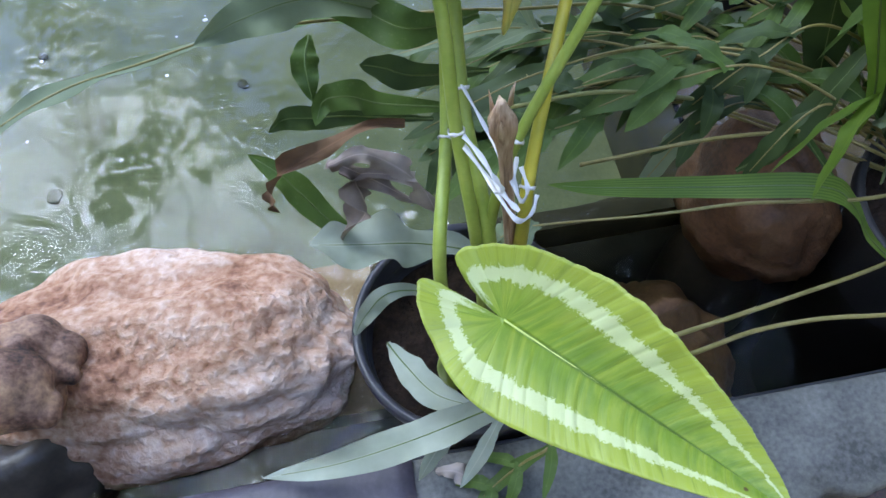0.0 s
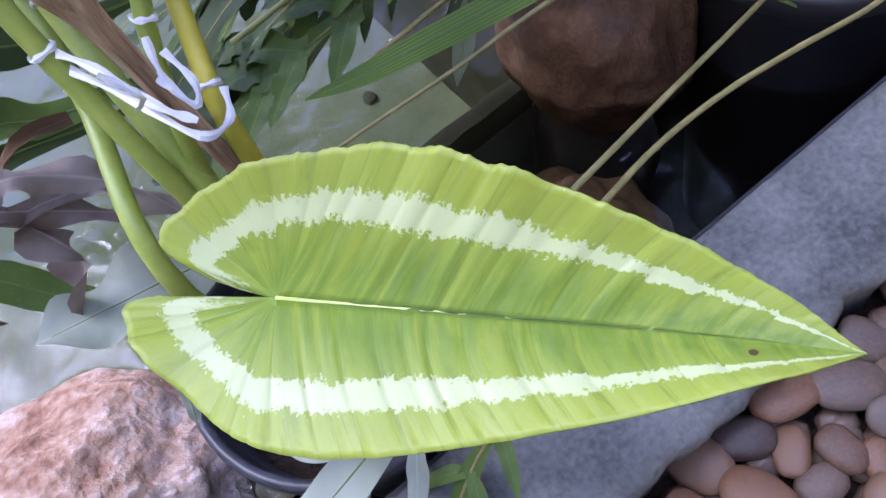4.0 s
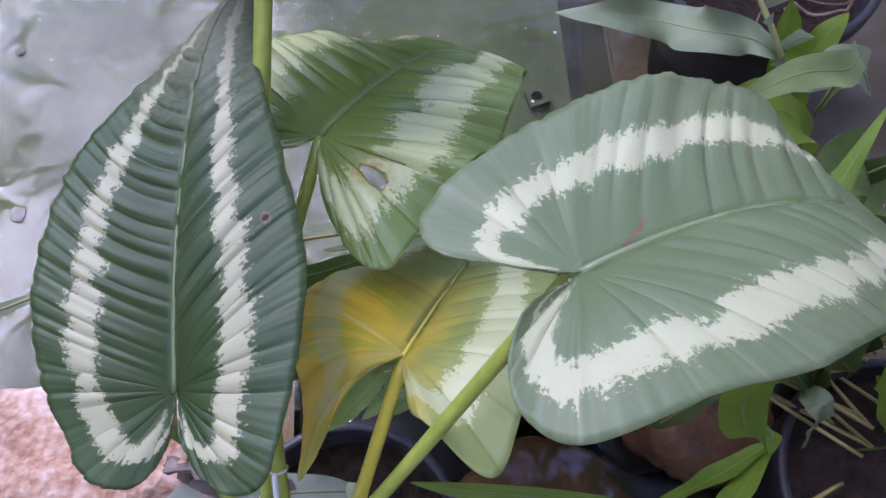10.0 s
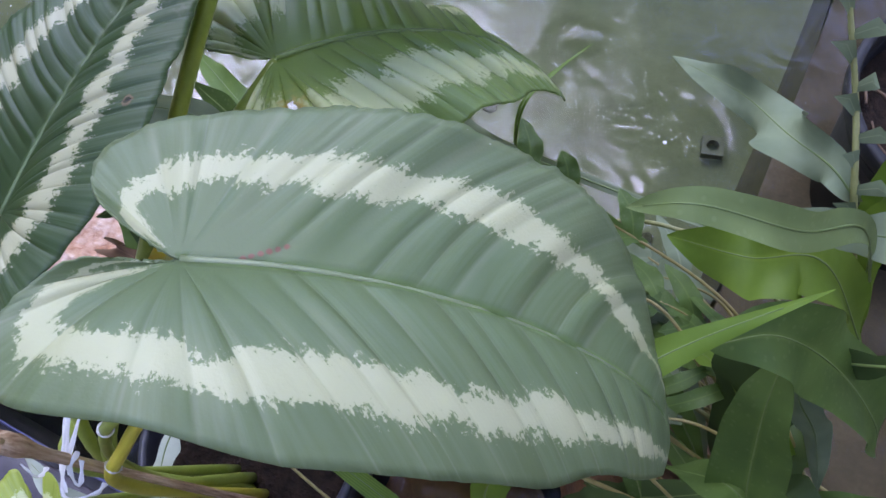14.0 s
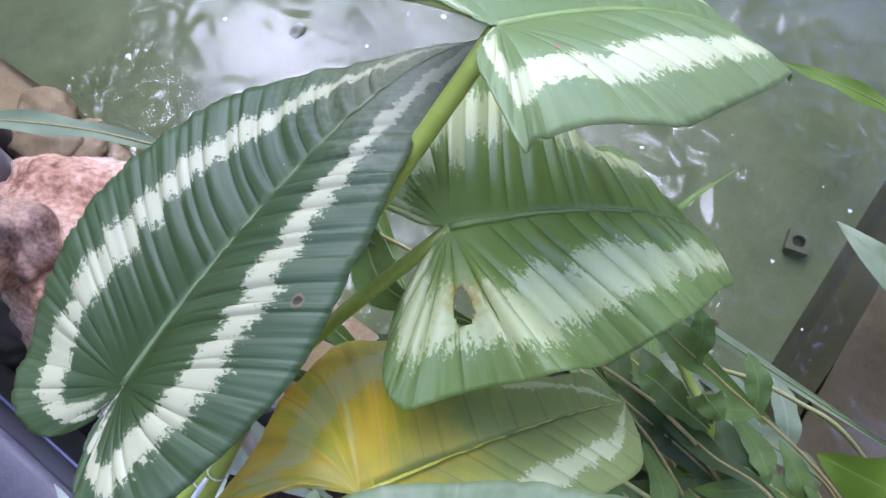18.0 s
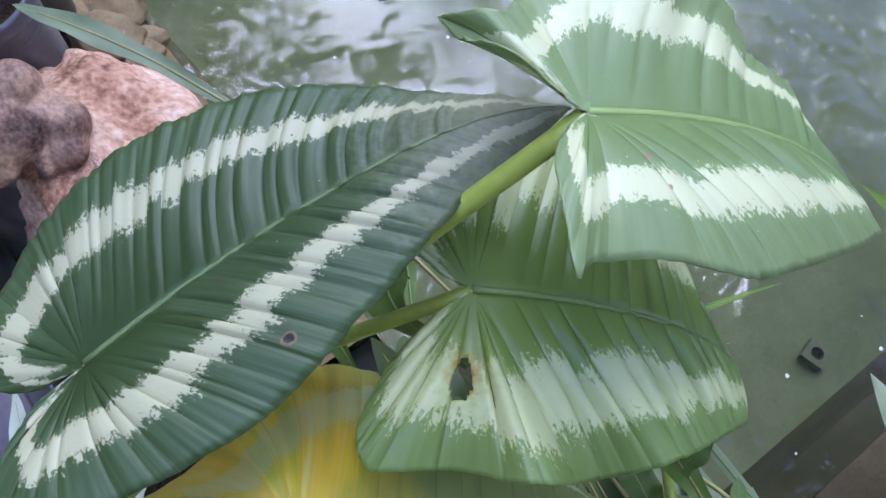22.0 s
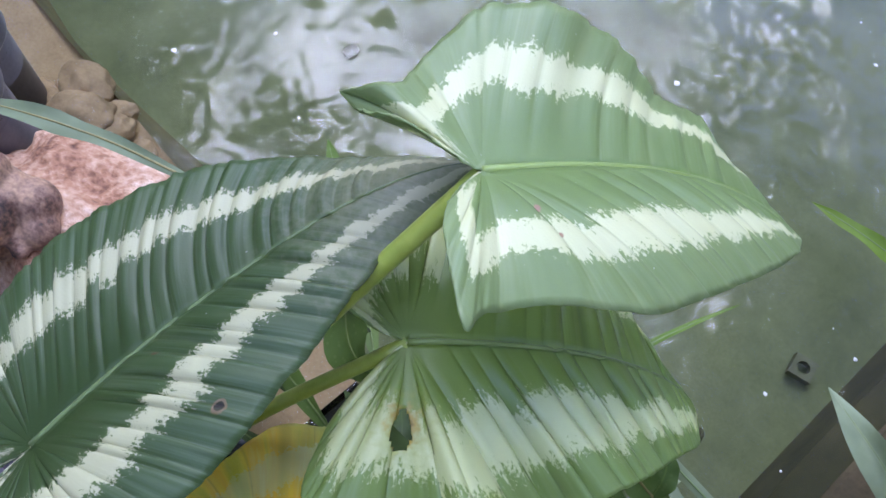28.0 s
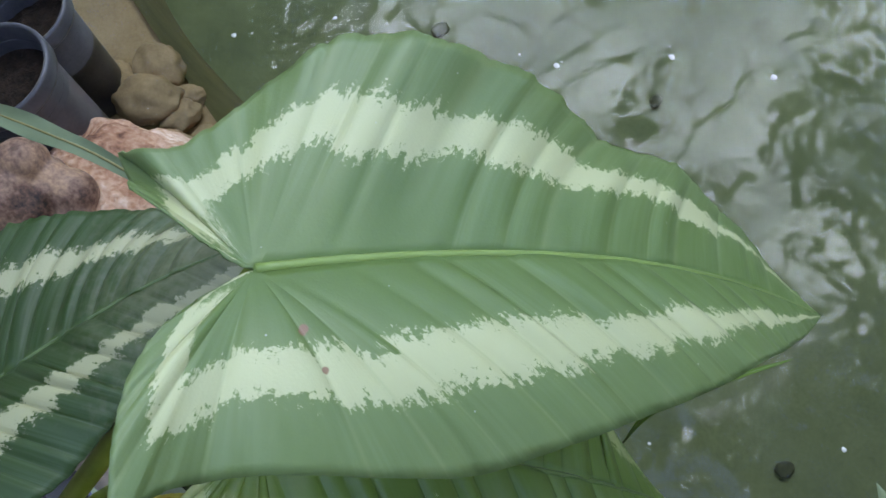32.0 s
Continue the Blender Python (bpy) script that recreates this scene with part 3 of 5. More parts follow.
    vs, fs = tube(mid, list(r), 10)
    mesh_of("midrib", vs, fs, rib_mat, ob)
    return ob


def hole_cut(hole, u, v):
    _, uc, vc, du, dv = hole
    w = noise.noise(Vector((u * 60, v * 30, 1))) * 0.4
    return ((u - uc) / du) ** 2 + ((v - vc) / dv) ** 2 < 1 + w


LEAF_1 = dict(wl=0.237, wr=0.2891, lobel=0.238, lober=0.2982, lwl=0.3333, lwr=0.2777, xml=0.1826, xmr=0.136, fulll=0.892, fullr=0.8205, forel=0.9876, forer=0.8181, backl=0.7363, backr=0.6955, bend=-0.0238, hook=0.3909, foldl=0.4602, foldr=0.2005, curll=-0.1825, curlr=0.1626, earl=0.0345, earr=0.0155, twist=0.0571, dropl=0.1526, dropr=-0.1963, wave=0.0, phase=0.0, base=(0.01, 0.0198, 0.3957), length=0.2081, roll=2.1047, pitch=-8.1611, yaw=-50.7037, outl=(0.0086, 0.0169, -0.008, -0.0118, 0.0264, 0.0386, -0.0044, 0.0001, -0.0017, 0.0183, 0.0025), liftl=(0.0063, 0.0282, 0.0543, 0.0874, 0.0762, 0.0554, 0.0534, 0.0674, 0.0447, 0.0601, -0.0005), outr=(-0.0139, 0.0028, -0.0158, -0.0024, 0.0072, 0.0028, 0.0079, -0.0057, -0.0035, -0.0204, -0.0), liftr=(0.0247, 0.0148, 0.006, 0.004, 0.0093, -0.0026, 0.0151, 0.0003, 0.044, 0.0471, 0.0038))
LEAF_2 = dict(wl=0.3145, wr=0.2778, lobel=0.1765, lober=0.1926, lwl=0.3454, lwr=0.6892, xml=0.1273, xmr=0.2338, fulll=1.0451, fullr=0.6913, forel=1.1646, forer=0.7229, backl=0.7827, backr=0.8978, bend=0.3409, hook=0.7344, foldl=0.3755, foldr=0.102, curll=-0.1523, curlr=0.6209, earl=0.2803, earr=0.0603, twist=0.1758, dropl=0.4275, dropr=0.2586, wave=0.0, phase=0.0, base=(-0.005, 0.1951, 0.5956), length=0.2419, roll=-38.2193, pitch=-14.9954, yaw=90.6521, outl=(0.0013, 0.0234, -0.01, -0.0165, 0.0024, -0.0035, -0.0047, -0.0195, 0.0061, 0.0195, 0.0007), liftl=(0.0119, -0.0099, 0.0016, 0.0132, 0.0099, 0.0083, -0.0018, -0.0058, -0.0276, 0.019, -0.0054), outr=(-0.0095, -0.029, 0.0108, -0.0058, 0.0021, -0.0133, -0.0071, -0.008, 0.0233, 0.0356, -0.0253), liftr=(-0.0083, -0.0079, -0.0043, -0.0178, -0.0042, -0.0086, -0.0023, -0.0017, 0.0168, 0.0203, 0.0193))
LEAF_3 = dict(wl=0.2651, wr=0.2687, lobel=0.15, lober=0.1934, lwl=0.6202, lwr=0.6125, xml=0.207, xmr=0.2489, fulll=1.1594, fullr=0.7816, forel=1.409, forer=0.8311, backl=0.8641, backr=0.8958, bend=1.0489, hook=1.0696, foldl=0.1184, foldr=0.3453, curll=-0.0648, curlr=0.4612, earl=0.0123, earr=-0.3826, twist=0.5291, dropl=0.2905, dropr=0.1083, wave=0.0, phase=0.0, base=(0.177, 0.1938, 0.7237), length=0.2439, roll=-21.225, pitch=7.2834, yaw=25.4137, outl=(0.0126, 0.0252, 0.0245, -0.0273, 0.011, -0.0347, 0.0085, 0.0453, -0.013, 0.0095, 0.0033), liftl=(-0.0298, -0.0599, -0.0347, 0.0098, -0.0033, 0.0257, 0.0091, -0.0065, 0.0176, 0.0169, 0.0342), outr=(0.0, 0.0049, -0.0242, 0.0137, 0.0065, -0.0078, 0.0321, 0.0083, 0.0132, -0.0321, 0.0323), liftr=(-0.0, -0.0127, -0.0049, -0.0272, -0.0056, -0.0042, 0.0011, 0.0049, 0.0185, 0.0249, 0.0404))
LEAF_4 = dict(wl=0.4231, wr=0.329, lobel=0.1605, lober=0.1702, lwl=0.3931, lwr=0.8936, xml=0.0962, xmr=0.1907, fulll=1.2488, fullr=0.6824, forel=0.4974, forer=0.7939, backl=0.8054, backr=0.9839, bend=1.3253, hook=-0.2444, foldl=0.0378, foldr=-0.0104, curll=0.044, curlr=0.1115, earl=-0.009, earr=0.2534, twist=-0.2828, dropl=0.249, dropr=0.0773, wave=0.0, phase=0.0, base=(0.0596, 0.3534, 0.5648), length=0.2723, roll=-3.7674, pitch=3.5381, yaw=50.7577, outl=(-0.0023, 0.1793, -0.0316, -0.0908, -0.0046, 0.0871, -0.0224, -0.0009, 0.0, 0.0022, 0.0587), liftl=(-0.0274, -0.0455, 0.0401, -0.1407, -0.0645, -0.1091, -0.0238, -0.0028, -0, -0.0166, 0.03), outr=(-0.0002, -0.0003, -0.0193, 0.0115, 0.009, -0.0367, -0.0138, -0.0825, -0.0236, 0.1442, -0.0654), liftr=(-0.012, 0, -0.0003, -0.0203, 0.0137, -0.0709, 0.0673, -0.0314, -0.03, -0.0171, -0.03))
LEAF_5 = dict(wl=0.4699, wr=0.4018, lobel=0.2632, lober=0.2645, lwl=0.6992, lwr=0.6716, xml=0.1367, xmr=0.1367, fulll=1.0542, fullr=0.7323, forel=0.886, forer=1.3567, backl=0.6428, backr=0.8361, bend=0.1841, hook=0.1554, foldl=0.6421, foldr=0.2396, curll=0.4541, curlr=0.3674, earl=-0.5686, earr=-0.56, twist=0.403, dropl=0.7091, dropr=-0.0102, wave=0.0, phase=0.0, base=(0.1023, 0.2207, 0.5398), length=0.2231, roll=-28.2145, pitch=33.574, yaw=63.8549, outl=(0.0038, -0.0157, -0.0674, -0.0257, 0.051, 0.0412, -0.0079, -0.0199, -0.052, 0.0432, -0.0329), liftl=(0.0818, 0.021, -0.0139, -0.0418, 0.0187, 0.0234, -0.04, 0.0087, -0.04, -0.04, 0.0319), outr=(0.0, -0.0, -0.0, -0.0011, -0.0078, -0.0006, -0.0153, -0.0018, -0.0255, -0.0381, -0.0025), liftr=(0, -0, -0, -0.0007, -0.0049, 0.0005, 0.03, 0.03, -0.03, 0.03, -0.03))
LEAF_6 = dict(wl=0.2907, wr=0.2303, lobel=0.1375, lober=0.1526, lwl=0.8702, lwr=0.9751, xml=0.173, xmr=0.2041, fulll=0.8224, fullr=0.825, forel=1.3844, forer=0.7538, backl=0.5453, backr=0.8591, bend=0.6144, hook=-0.1453, foldl=0.1998, foldr=0.1842, curll=-0.0048, curlr=0.6266, earl=-0.4091, earr=0.0686, twist=0.3757, dropl=0.2274, dropr=-0.082, wave=0.0, phase=0.0, base=(0.0521, 0.4027, 0.6721), length=0.3062, roll=-17.8606, pitch=24.8018, yaw=70.1669, outl=(0.0763, 0.0258, 0.0412, -0.0538, -0.0455, -0.1254, -0.006, 0.0459, -0.0524, -0.2132, 0.0003), liftl=(-0.0218, -0.0166, 0.0016, -0.012, 0.0302, 0.0614, 0.0208, -0.0157, 0.036, -0.0063, 0.0327), outr=(0.0044, 0.0008, -0.009, -0.0078, -0.0177, -0.0106, 0.0007, 0.0095, -0.0128, -0.036, -0.0281), liftr=(-0.0157, -0.0039, 0.0127, 0.0008, -0.0043, -0.0037, -0.0112, -0.0038, -0.0264, 0.003, 0.0016))
BROWN, RUST, OCHRE = (0.114, 0.045, 0.0252), (0.33, 0.15, 0.10), (0.57, 0.36, 0.084)
FRESH = leaf_material("leaf_fresh", (0.165, 0.295, 0.028), (0.40, 0.475, 0.06), (0.60, 0.66, 0.35), 0.66, 0.105, 0.07, veins=30, lines=0.2, streaky=0.75,
                      marks=[((0.1168, -0.1189, 0.4232), 0.0017, BROWN, 5.0)])
# last mark: grey-brown tip, its colour lightened to make up for missing light
DARK = leaf_material("leaf_dark", (0.0185, 0.053, 0.0125), (0.029, 0.073, 0.0205), (0.482, 0.465, 0.289), 0.66, 0.10, right=-0.05, rough=0.45, ragged=0.11, veins=40, lines=0.35, crest=(0.148, 0.18, 0.118), gloss=0.4, sinus=0.24, tip=1.9, rib=(0.0684, 0.13, 0.0378),
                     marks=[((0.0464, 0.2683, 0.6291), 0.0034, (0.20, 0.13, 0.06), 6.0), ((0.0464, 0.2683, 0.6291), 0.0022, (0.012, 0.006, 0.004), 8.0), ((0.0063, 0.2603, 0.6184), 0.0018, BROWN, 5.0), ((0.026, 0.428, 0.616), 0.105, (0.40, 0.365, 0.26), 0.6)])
LIGHT = leaf_material("leaf_light", (0.115, 0.178, 0.076), (0.14, 0.195, 0.092), (0.52, 0.52, 0.31), 0.58, 0.115, 0.125, right=0.12, gloss=0.4, sinus=0.34, lines=0.3, crest=(0.342, 0.36, 0.244),
                      marks=[((0.1935 + 0.0018 * k, 0.2030 + 0.00205 * k, 0.7195 - 0.0008 * k), 0.0013, (0.26, 0.085, 0.06), 2.6) for k in range(6)])
UPPER = leaf_material("leaf_upper", (0.13, 0.222, 0.06), (0.17, 0.255, 0.088), (0.62, 0.62, 0.36), 0.62, 0.13, 0.13, gloss=0.75, rough=0.46, sinus=0.30, lines=0.38, crest=(0.296, 0.36, 0.168),
                      marks=[((0.0789, 0.4058, 0.6755), 0.0016, RUST, 3.0), ((0.0797, 0.4042, 0.6755), 0.0016, RUST, 3.0), ((0.0931, 0.4043, 0.6752), 0.0014, RUST, 3.0)])
MIDGREEN = leaf_material("leaf_mid", (0.205, 0.325, 0.066), (0.19, 0.31, 0.08), (0.70, 0.74, 0.38), 0.60, 0.20, 0.23, gloss=0.65, veins=30, lines=0.6, sinus=0.16, crest=(0.057, 0.11, 0.0252), through_leaf=0.35,
                         marks=[((0.0890, 0.3255, 0.5533), 0.024, (0.36, 0.40, 0.07), 1.0), ((0.0890, 0.3255, 0.5533), 0.0155, OCHRE, 3.0), ((0.0890, 0.3255, 0.5533), 0.0105, BROWN, 4.0)])
AGED = leaf_material("leaf_aged", (0.34, 0.42, 0.13), (0.38, 0.47, 0.16), (0.70, 0.74, 0.44), 0.62, 0.14, 0.1, yellow=((0.95, 0.68, 0.07), (0.042, 0.236, 0.53), 0.108), veins=22, through_leaf=0.45, lush=0.2)


def rib_material(name, dark, light):
    return simple(name, [(0.3, dark), (0.7, light)], 40, 0.4, 0.05)


RIB_DARK = rib_material("midrib_dark", (0.08, 0.135, 0.045), (0.11, 0.175, 0.062))
RIB_GREEN = rib_material("midrib_green", (0.137, 0.215, 0.0546), (0.182, 0.27, 0.0756))
RIB_PALE = rib_material("midrib_pale", (0.17, 0.265, 0.07), (0.21, 0.31, 0.085))
RIB_GREY = rib_material("midrib_grey", (0.13, 0.175, 0.08), (0.17, 0.22, 0.11))
RIB_LIME = rib_material("midrib_lime", (0.388, 0.5, 0.101), (0.502, 0.6, 0.168))
RIB_GOLD = rib_material("midrib_gold", (0.479, 0.44, 0.0588), (0.593, 0.52, 0.101))

plant = tagged(group_of("striped_arrowhead_plant"), "arrow-shaped striped green leaves on tall stalks in a black pot", "plant")
for spec, mat, rib, label, puff, veins, holes in (
        (LEAF_1, FRESH, RIB_LIME, "fresh lime-green young leaf with a pale stripe", 0.007, 30, ()),
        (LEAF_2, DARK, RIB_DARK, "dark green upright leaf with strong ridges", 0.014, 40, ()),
        (LEAF_3, LIGHT, RIB_GREY, "broad grey-green arching leaf with a pale stripe and a brown scar", 0.0105, 24, ()),
        (LEAF_4, MIDGREEN, RIB_GREEN, "mid-green leaf with a torn hole", 0.024, 30, ((-1, 0.680, 0.51, 0.025, 0.12), (-1, 0.619, 0.42, 0.0018, 0.22))),
        (LEAF_5, AGED, RIB_GOLD, "yellowing old leaf, half green", 0.012, 22, ()),
        (LEAF_6, UPPER, RIB_PALE, "large pale-striped leaf at the top", 0.0085, 24, ())):
    blade(spec, mat, rib, plant, "leaf", label, veins, puff, holes, 420 if holes else 8 * veins + 60, 34 if holes else 20)


STALK_LINES = []


def stalk(points, r0, r1, mat, parent=plant, name="stalk", label="", sides=12):
    line = curve_points(points, 30)
    STALK_LINES.append((line, (r0 + r1) / 2))
    vs, fs = tube(line, [r0 + (r1 - r0) * i / (len(line) - 1) for i in range(len(line))], sides)
    return mesh_of(name, vs, fs, mat, parent, label)


def under(p):
    """The stalk's end, just below a blade's base."""
    return Vector(p["base"]) - Vector((0, 0, 0.0045))


ROOT = Vector((0.006, 0.092, 0.08))
stalk([ROOT + Vector((-0.03, 0.0, 0)), (-0.035, 0.055, 0.24), (-0.012, 0.05, 0.34), under(LEAF_1)], 0.005, 0.0034, STALK)
stalk([ROOT + Vector((0.005, 0.01, 0)), (0.006, 0.088, 0.35), (0.0, 0.128, 0.466), (0.0, 0.165, 0.54), Vector(LEAF_2["base"]) + Vector((0, 0.004, -0.004))], 0.0052,0.0042, STALK)
stalk([ROOT + Vector((0.02, 0.0, 0)), (0.012, 0.09, 0.33), (0.031, 0.111, 0.445), (0.09, 0.149, 0.537), (0.155, 0.192, 0.638), (0.174, 0.20, 0.69), under(LEAF_3)], 0.0043, 0.0035, STALK)
stalk([ROOT + Vector((-0.02, 0.02, 0)), (-0.026, 0.075, 0.36), (-0.004, 0.16, 0.42), (0.018, 0.255, 0.5), under(LEAF_4)], 0.0056, 0.004, STALK)
stalk([ROOT + Vector((0.022, 0.012, 0)), (0.036, 0.085, 0.38), (0.05, 0.115, 0.45), under(LEAF_5)], 0.0054, 0.004, YELLOW_STALK, label="yellowed stalk of the old leaf")
stalk([ROOT + Vector((0.0, 0.02, 0)), (0.014, 0.085, 0.36), (0.011, 0.175, 0.453), (0.028, 0.3, 0.57), under(LEAF_6)], 0.0062, 0.0046, STALK)

# ---- bamboo stake and white ties ----
def stake():
    line = curve_points([(0.043, 0.098, 0.07), (0.032, 0.092, 0.33), (0.0245, 0.090, 0.48), (0.021, 0.090, 0.535)], 36)
    n, sides = len(line), 14
    verts, faces = [], []
    for i, q in enumerate(line):
        s = i / (n - 1)
        r = 0.0046 + 0.0042 * math.exp(-((s - 0.84) / 0.10) ** 2) - 0.0022 * max(0.0, s - 0.9) / 0.1
        for k in range(sides):
            a = 2 * math.pi * k / sides
            rr = r * (1 + 0.10 * math.sin(k * 2.6) + 0.16 * noise.noise(Vector((k * 0.9, s * 4, 2))))
            up = 0.010 * noise.noise(Vector((k * 1.3, 7, 1))) if i > n - 3 else 0
            verts.append((q.x + rr * math.cos(a), q.y + rr * math.sin(a) * 0.8, q.z + up))
        if i:
            for k in range(sides):
                a0, b0 = (i - 1) * sides + k, (i - 1) * sides + (k + 1) % sides
                faces.append((a0, b0, b0 + sides, a0 + sides))
    faces.append(tuple(range((n - 1) * sides, n * sides)))
    pole = group_of("garden_stake")
    mesh_of("pole", verts, faces, STAKE, pole)
    for k in range(3):
        a = k * 2.05 + 0.3
        foot = line[-1 - 3 * (k % 3)] + Vector((0.0062 * math.cos(a), 0.0052 * math.sin(a), -0.006))
        vs, fs = tube([foot, foot + Vector((0.001 * math.cos(a), 0.001 * math.sin(a), 0.010)), foot + Vector((0.003 * math.cos(a), 0.003 * math.sin(a), 0.017 + 0.004 * (k % 2)))], [0.0019, 0.0013, 0.0002], 5)
        mesh_of("splinter", vs, fs, STAKE, pole)
    return tagged(pole, "weathered split brown wooden stake with a broken top", "stake")


stake()


def ribbon(points, width, mat, parent, name="strip"):
    line = curve_points(points, 20)
    verts, faces = [], []
    for i, q in enumerate(line):
        d = (line[min(i + 1, len(line) - 1)] - line[max(i - 1, 0)]).normalized()
        side = d.cross(Vector((0.3, -0.8, 0.5))).normalized()
        out = d.cross(side).normalized()
        w = width * 0.62 * (1 + 0.3 * math.sin(i * 1.1))
        for o in (side * w + out * 0.0002, out * 0.0005, -side * w + out * 0.0002, -out * 0.0003):
            verts.append(q + o)
        if i:
            for k in range(4):
                a0, b0 = (i - 1) * 4 + k, (i - 1) * 4 + (k + 1) % 4
                faces.append((a0, b0, b0 + 4, a0 + 4))
    return mesh_of(name, verts, faces, mat, parent, "", False)


def ring(centre, axis, r, mat, parent, name="loop"):
    line, thick = min(STALK_LINES, key=lambda e: min((q - Vector(centre)).length for q in e[0]))
    k = min(range(1, len(line) - 1), key=lambda i: (line[i] - Vector(centre)).length)
    centre, axis, r = line[k], (line[k + 1] - line[k - 1]).normalized(), thick + 0.0008
    s = axis.orthogonal().normalized()
    o = axis.cross(s)
    pts = [Vector(centre) + (s * math.cos(a) + o * math.sin(a)) * r for a in np.linspace(0, 2 * math.pi, 13)]
    return ribbon(pts, 0.002, mat, parent, name)


tie = tagged(group_of("plant_tie"), "white plastic string tied round the stake and stalks", "tie")
ribbon([(0.0, 0.131, 0.466), (0.012, 0.108, 0.462), (0.022, 0.082, 0.452), (0.03, 0.071, 0.446)], 0.0026, TIE, tie)
ribbon([(0.0, 0.128, 0.460), (0.014, 0.098, 0.452), (0.027, 0.068, 0.442), (0.040, 0.076, 0.432), (0.046, 0.086, 0.438)], 0.0026, TIE, tie)
ribbon([(0.034, 0.098, 0.468), (0.030, 0.086, 0.458), (0.033, 0.078, 0.446), (0.038, 0.082, 0.452), (0.036, 0.094, 0.462)], 0.0024, TIE, tie)
ribbon([(0.011, 0.170, 0.462), (0.018, 0.13, 0.468), (0.026, 0.095, 0.462), (0.030, 0.082, 0.455)], 0.0022, TIE, tie)
ribbon([(0.016, 0.080, 0.458), (0.020, 0.074, 0.468), (0.014, 0.078, 0.482)], 0.0022, TIE, tie, "loose_end")
ring((0.0, 0.130, 0.464), (0.0, 0.45, 0.9), 0.0066, TIE, tie)
ring((0.011, 0.175, 0.453), (0.05, 0.75, 0.65), 0.0066, TIE, tie)
ring((0.044, 0.098, 0.432), (0.15, 0.3, 0.9), 0.0066, TIE, tie)
ring((0.034, 0.106, 0.457), (0.3, 0.2, 0.9), 0.0066, TIE, tie)
ring((-0.004, 0.165, 0.424), (0.05, 0.75, 0.65), 0.0066, TIE, tie)

# ---- pond, kerb, ground ----
def box(x0, x1, y0, y1, z0, z1, bevel=0.0):
    bm = bmesh.new()
    bmesh.ops.create_cube(bm, size=1)
    for v in bm.verts:
        v.co = Vector(((x0 + x1) / 2 + v.co.x * (x1 - x0), (y0 + y1) / 2 + v.co.y * (y1 - y0), (z0 + z1) / 2 + v.co.z * (z1 - z0)))
    if bevel:
        bmesh.ops.bevel(bm, geom=bm.edges[:], offset=bevel, segments=2, affect="EDGES")
    return bm


def slab_strip():
    """The kerb as a long extrusion whose outer edge is chipped and uneven."""
    verts, faces = [], []
    xs = np.concatenate([np.arange(-3, -0.4, 0.02), np.arange(-0.4, 0.8, 0.005), np.arange(0.8, 3.001, 0.02)])
    for i, x in enumerate(xs):
        chip = 0.006 * noise.noise(Vector((x * 9, 3, 1))) + 0.007 * noise.noise(Vector((x * 34, 5, 2))) + 0.003 * noise.noise(Vector((x * 90, 2, 7)))
        dip = 0.0012 * noise.noise(Vector((x * 14, 1, 9)))
        inner = 0.0012 * noise.noise(Vector((x * 20, 8, 4)))
        prof = [(-0.086 + chip, -0.45), (-0.088 + chip, 0.086), (-0.092 + chip, 0.095 + dip), (-0.086 + chip, 0.102 + dip), (-0.05, 0.104 + dip), (0.0, 0.104 + dip),
                (0.0145 + inner, 0.1035), (0.017 + inner, 0.101), (0.017, -0.45)]
        verts += [(x, y, z) for y, z in prof]
        if i:
            m = len(prof)
            for k in range(m - 1):
                a0, b0 = (i - 1) * m + k, (i - 1) * m + k + 1
                faces.append((a0, a0 + m, b0 + m, b0))
    return verts, faces


vs, fs = slab_strip()
tagged(mesh_of("kerb", vs, fs, KERB), "grey slate kerb with a chipped outer edge beside the pond", "kerb", kind="structure")
tagged(part("pond_liner", box(-3, 3, 0.0175, 0.021, -0.45, 0.098), LINER), "dark rubber pond liner along the kerb's foot", "liner", kind="structure")
verts, faces = [], []
for i, x in enumerate(np.arange(-3, -0.079, 0.02)):
    w = 0.006 * noise.noise(Vector((x * 6, 4, 2)))
    verts += [(x, -0.028 + w, 0.1062), (x, -0.02 + w, 0.1085 + 0.002 * noise.noise(Vector((x * 9, 1, 5)))), (x, 0.012, 0.1075), (x, 0.0225, 0.103), (x, 0.0235, 0.0965)]
    if i:
        faces += [((i - 1) * 5 + k, i * 5 + k, i * 5 + k + 1, (i - 1) * 5 + k + 1) for k in range(4)]
lap = mesh_of("liner_lap", verts, faces, LAP)
lap.modifiers.new("thickness", "SOLIDIFY").thickness = 0.0015
tagged(lap, "dark purplish rubber liner lapped over the kerb's inner edge", "liner", kind="structure")
vs, fs = tube([(-3, 0.0235, 0.008), (3, 0.0235, 0.008)], 0.0022, 8)
tagged(mesh_of("liner_edge", vs, fs, BLUE), "thin blue welt of the pond liner", "trim", kind="structure")


def uneven(x0, x1, y0, y1, z, step, amp, seed):
    nx, ny = max(2, int((x1 - x0) / step)), max(2, int((y1 - y0) / step))
    verts = []
    for j in range(ny + 1):
        for i in range(nx + 1):
            x, y = x0 + (x1 - x0) * i / nx, y0 + (y1 - y0) * j / ny
            h = amp * (noise.noise(Vector((x * 4, y * 4, seed))) + 0.4 * noise.noise(Vector((x * 13, y * 13, seed))))
            verts.append((x, y, z + h))
    faces = [(j * (nx + 1) + i, j * (nx + 1) + i + 1, (j + 1) * (nx + 1) + i + 1, (j + 1) * (nx + 1) + i) for j in range(ny) for i in range(nx)]
    return verts, faces


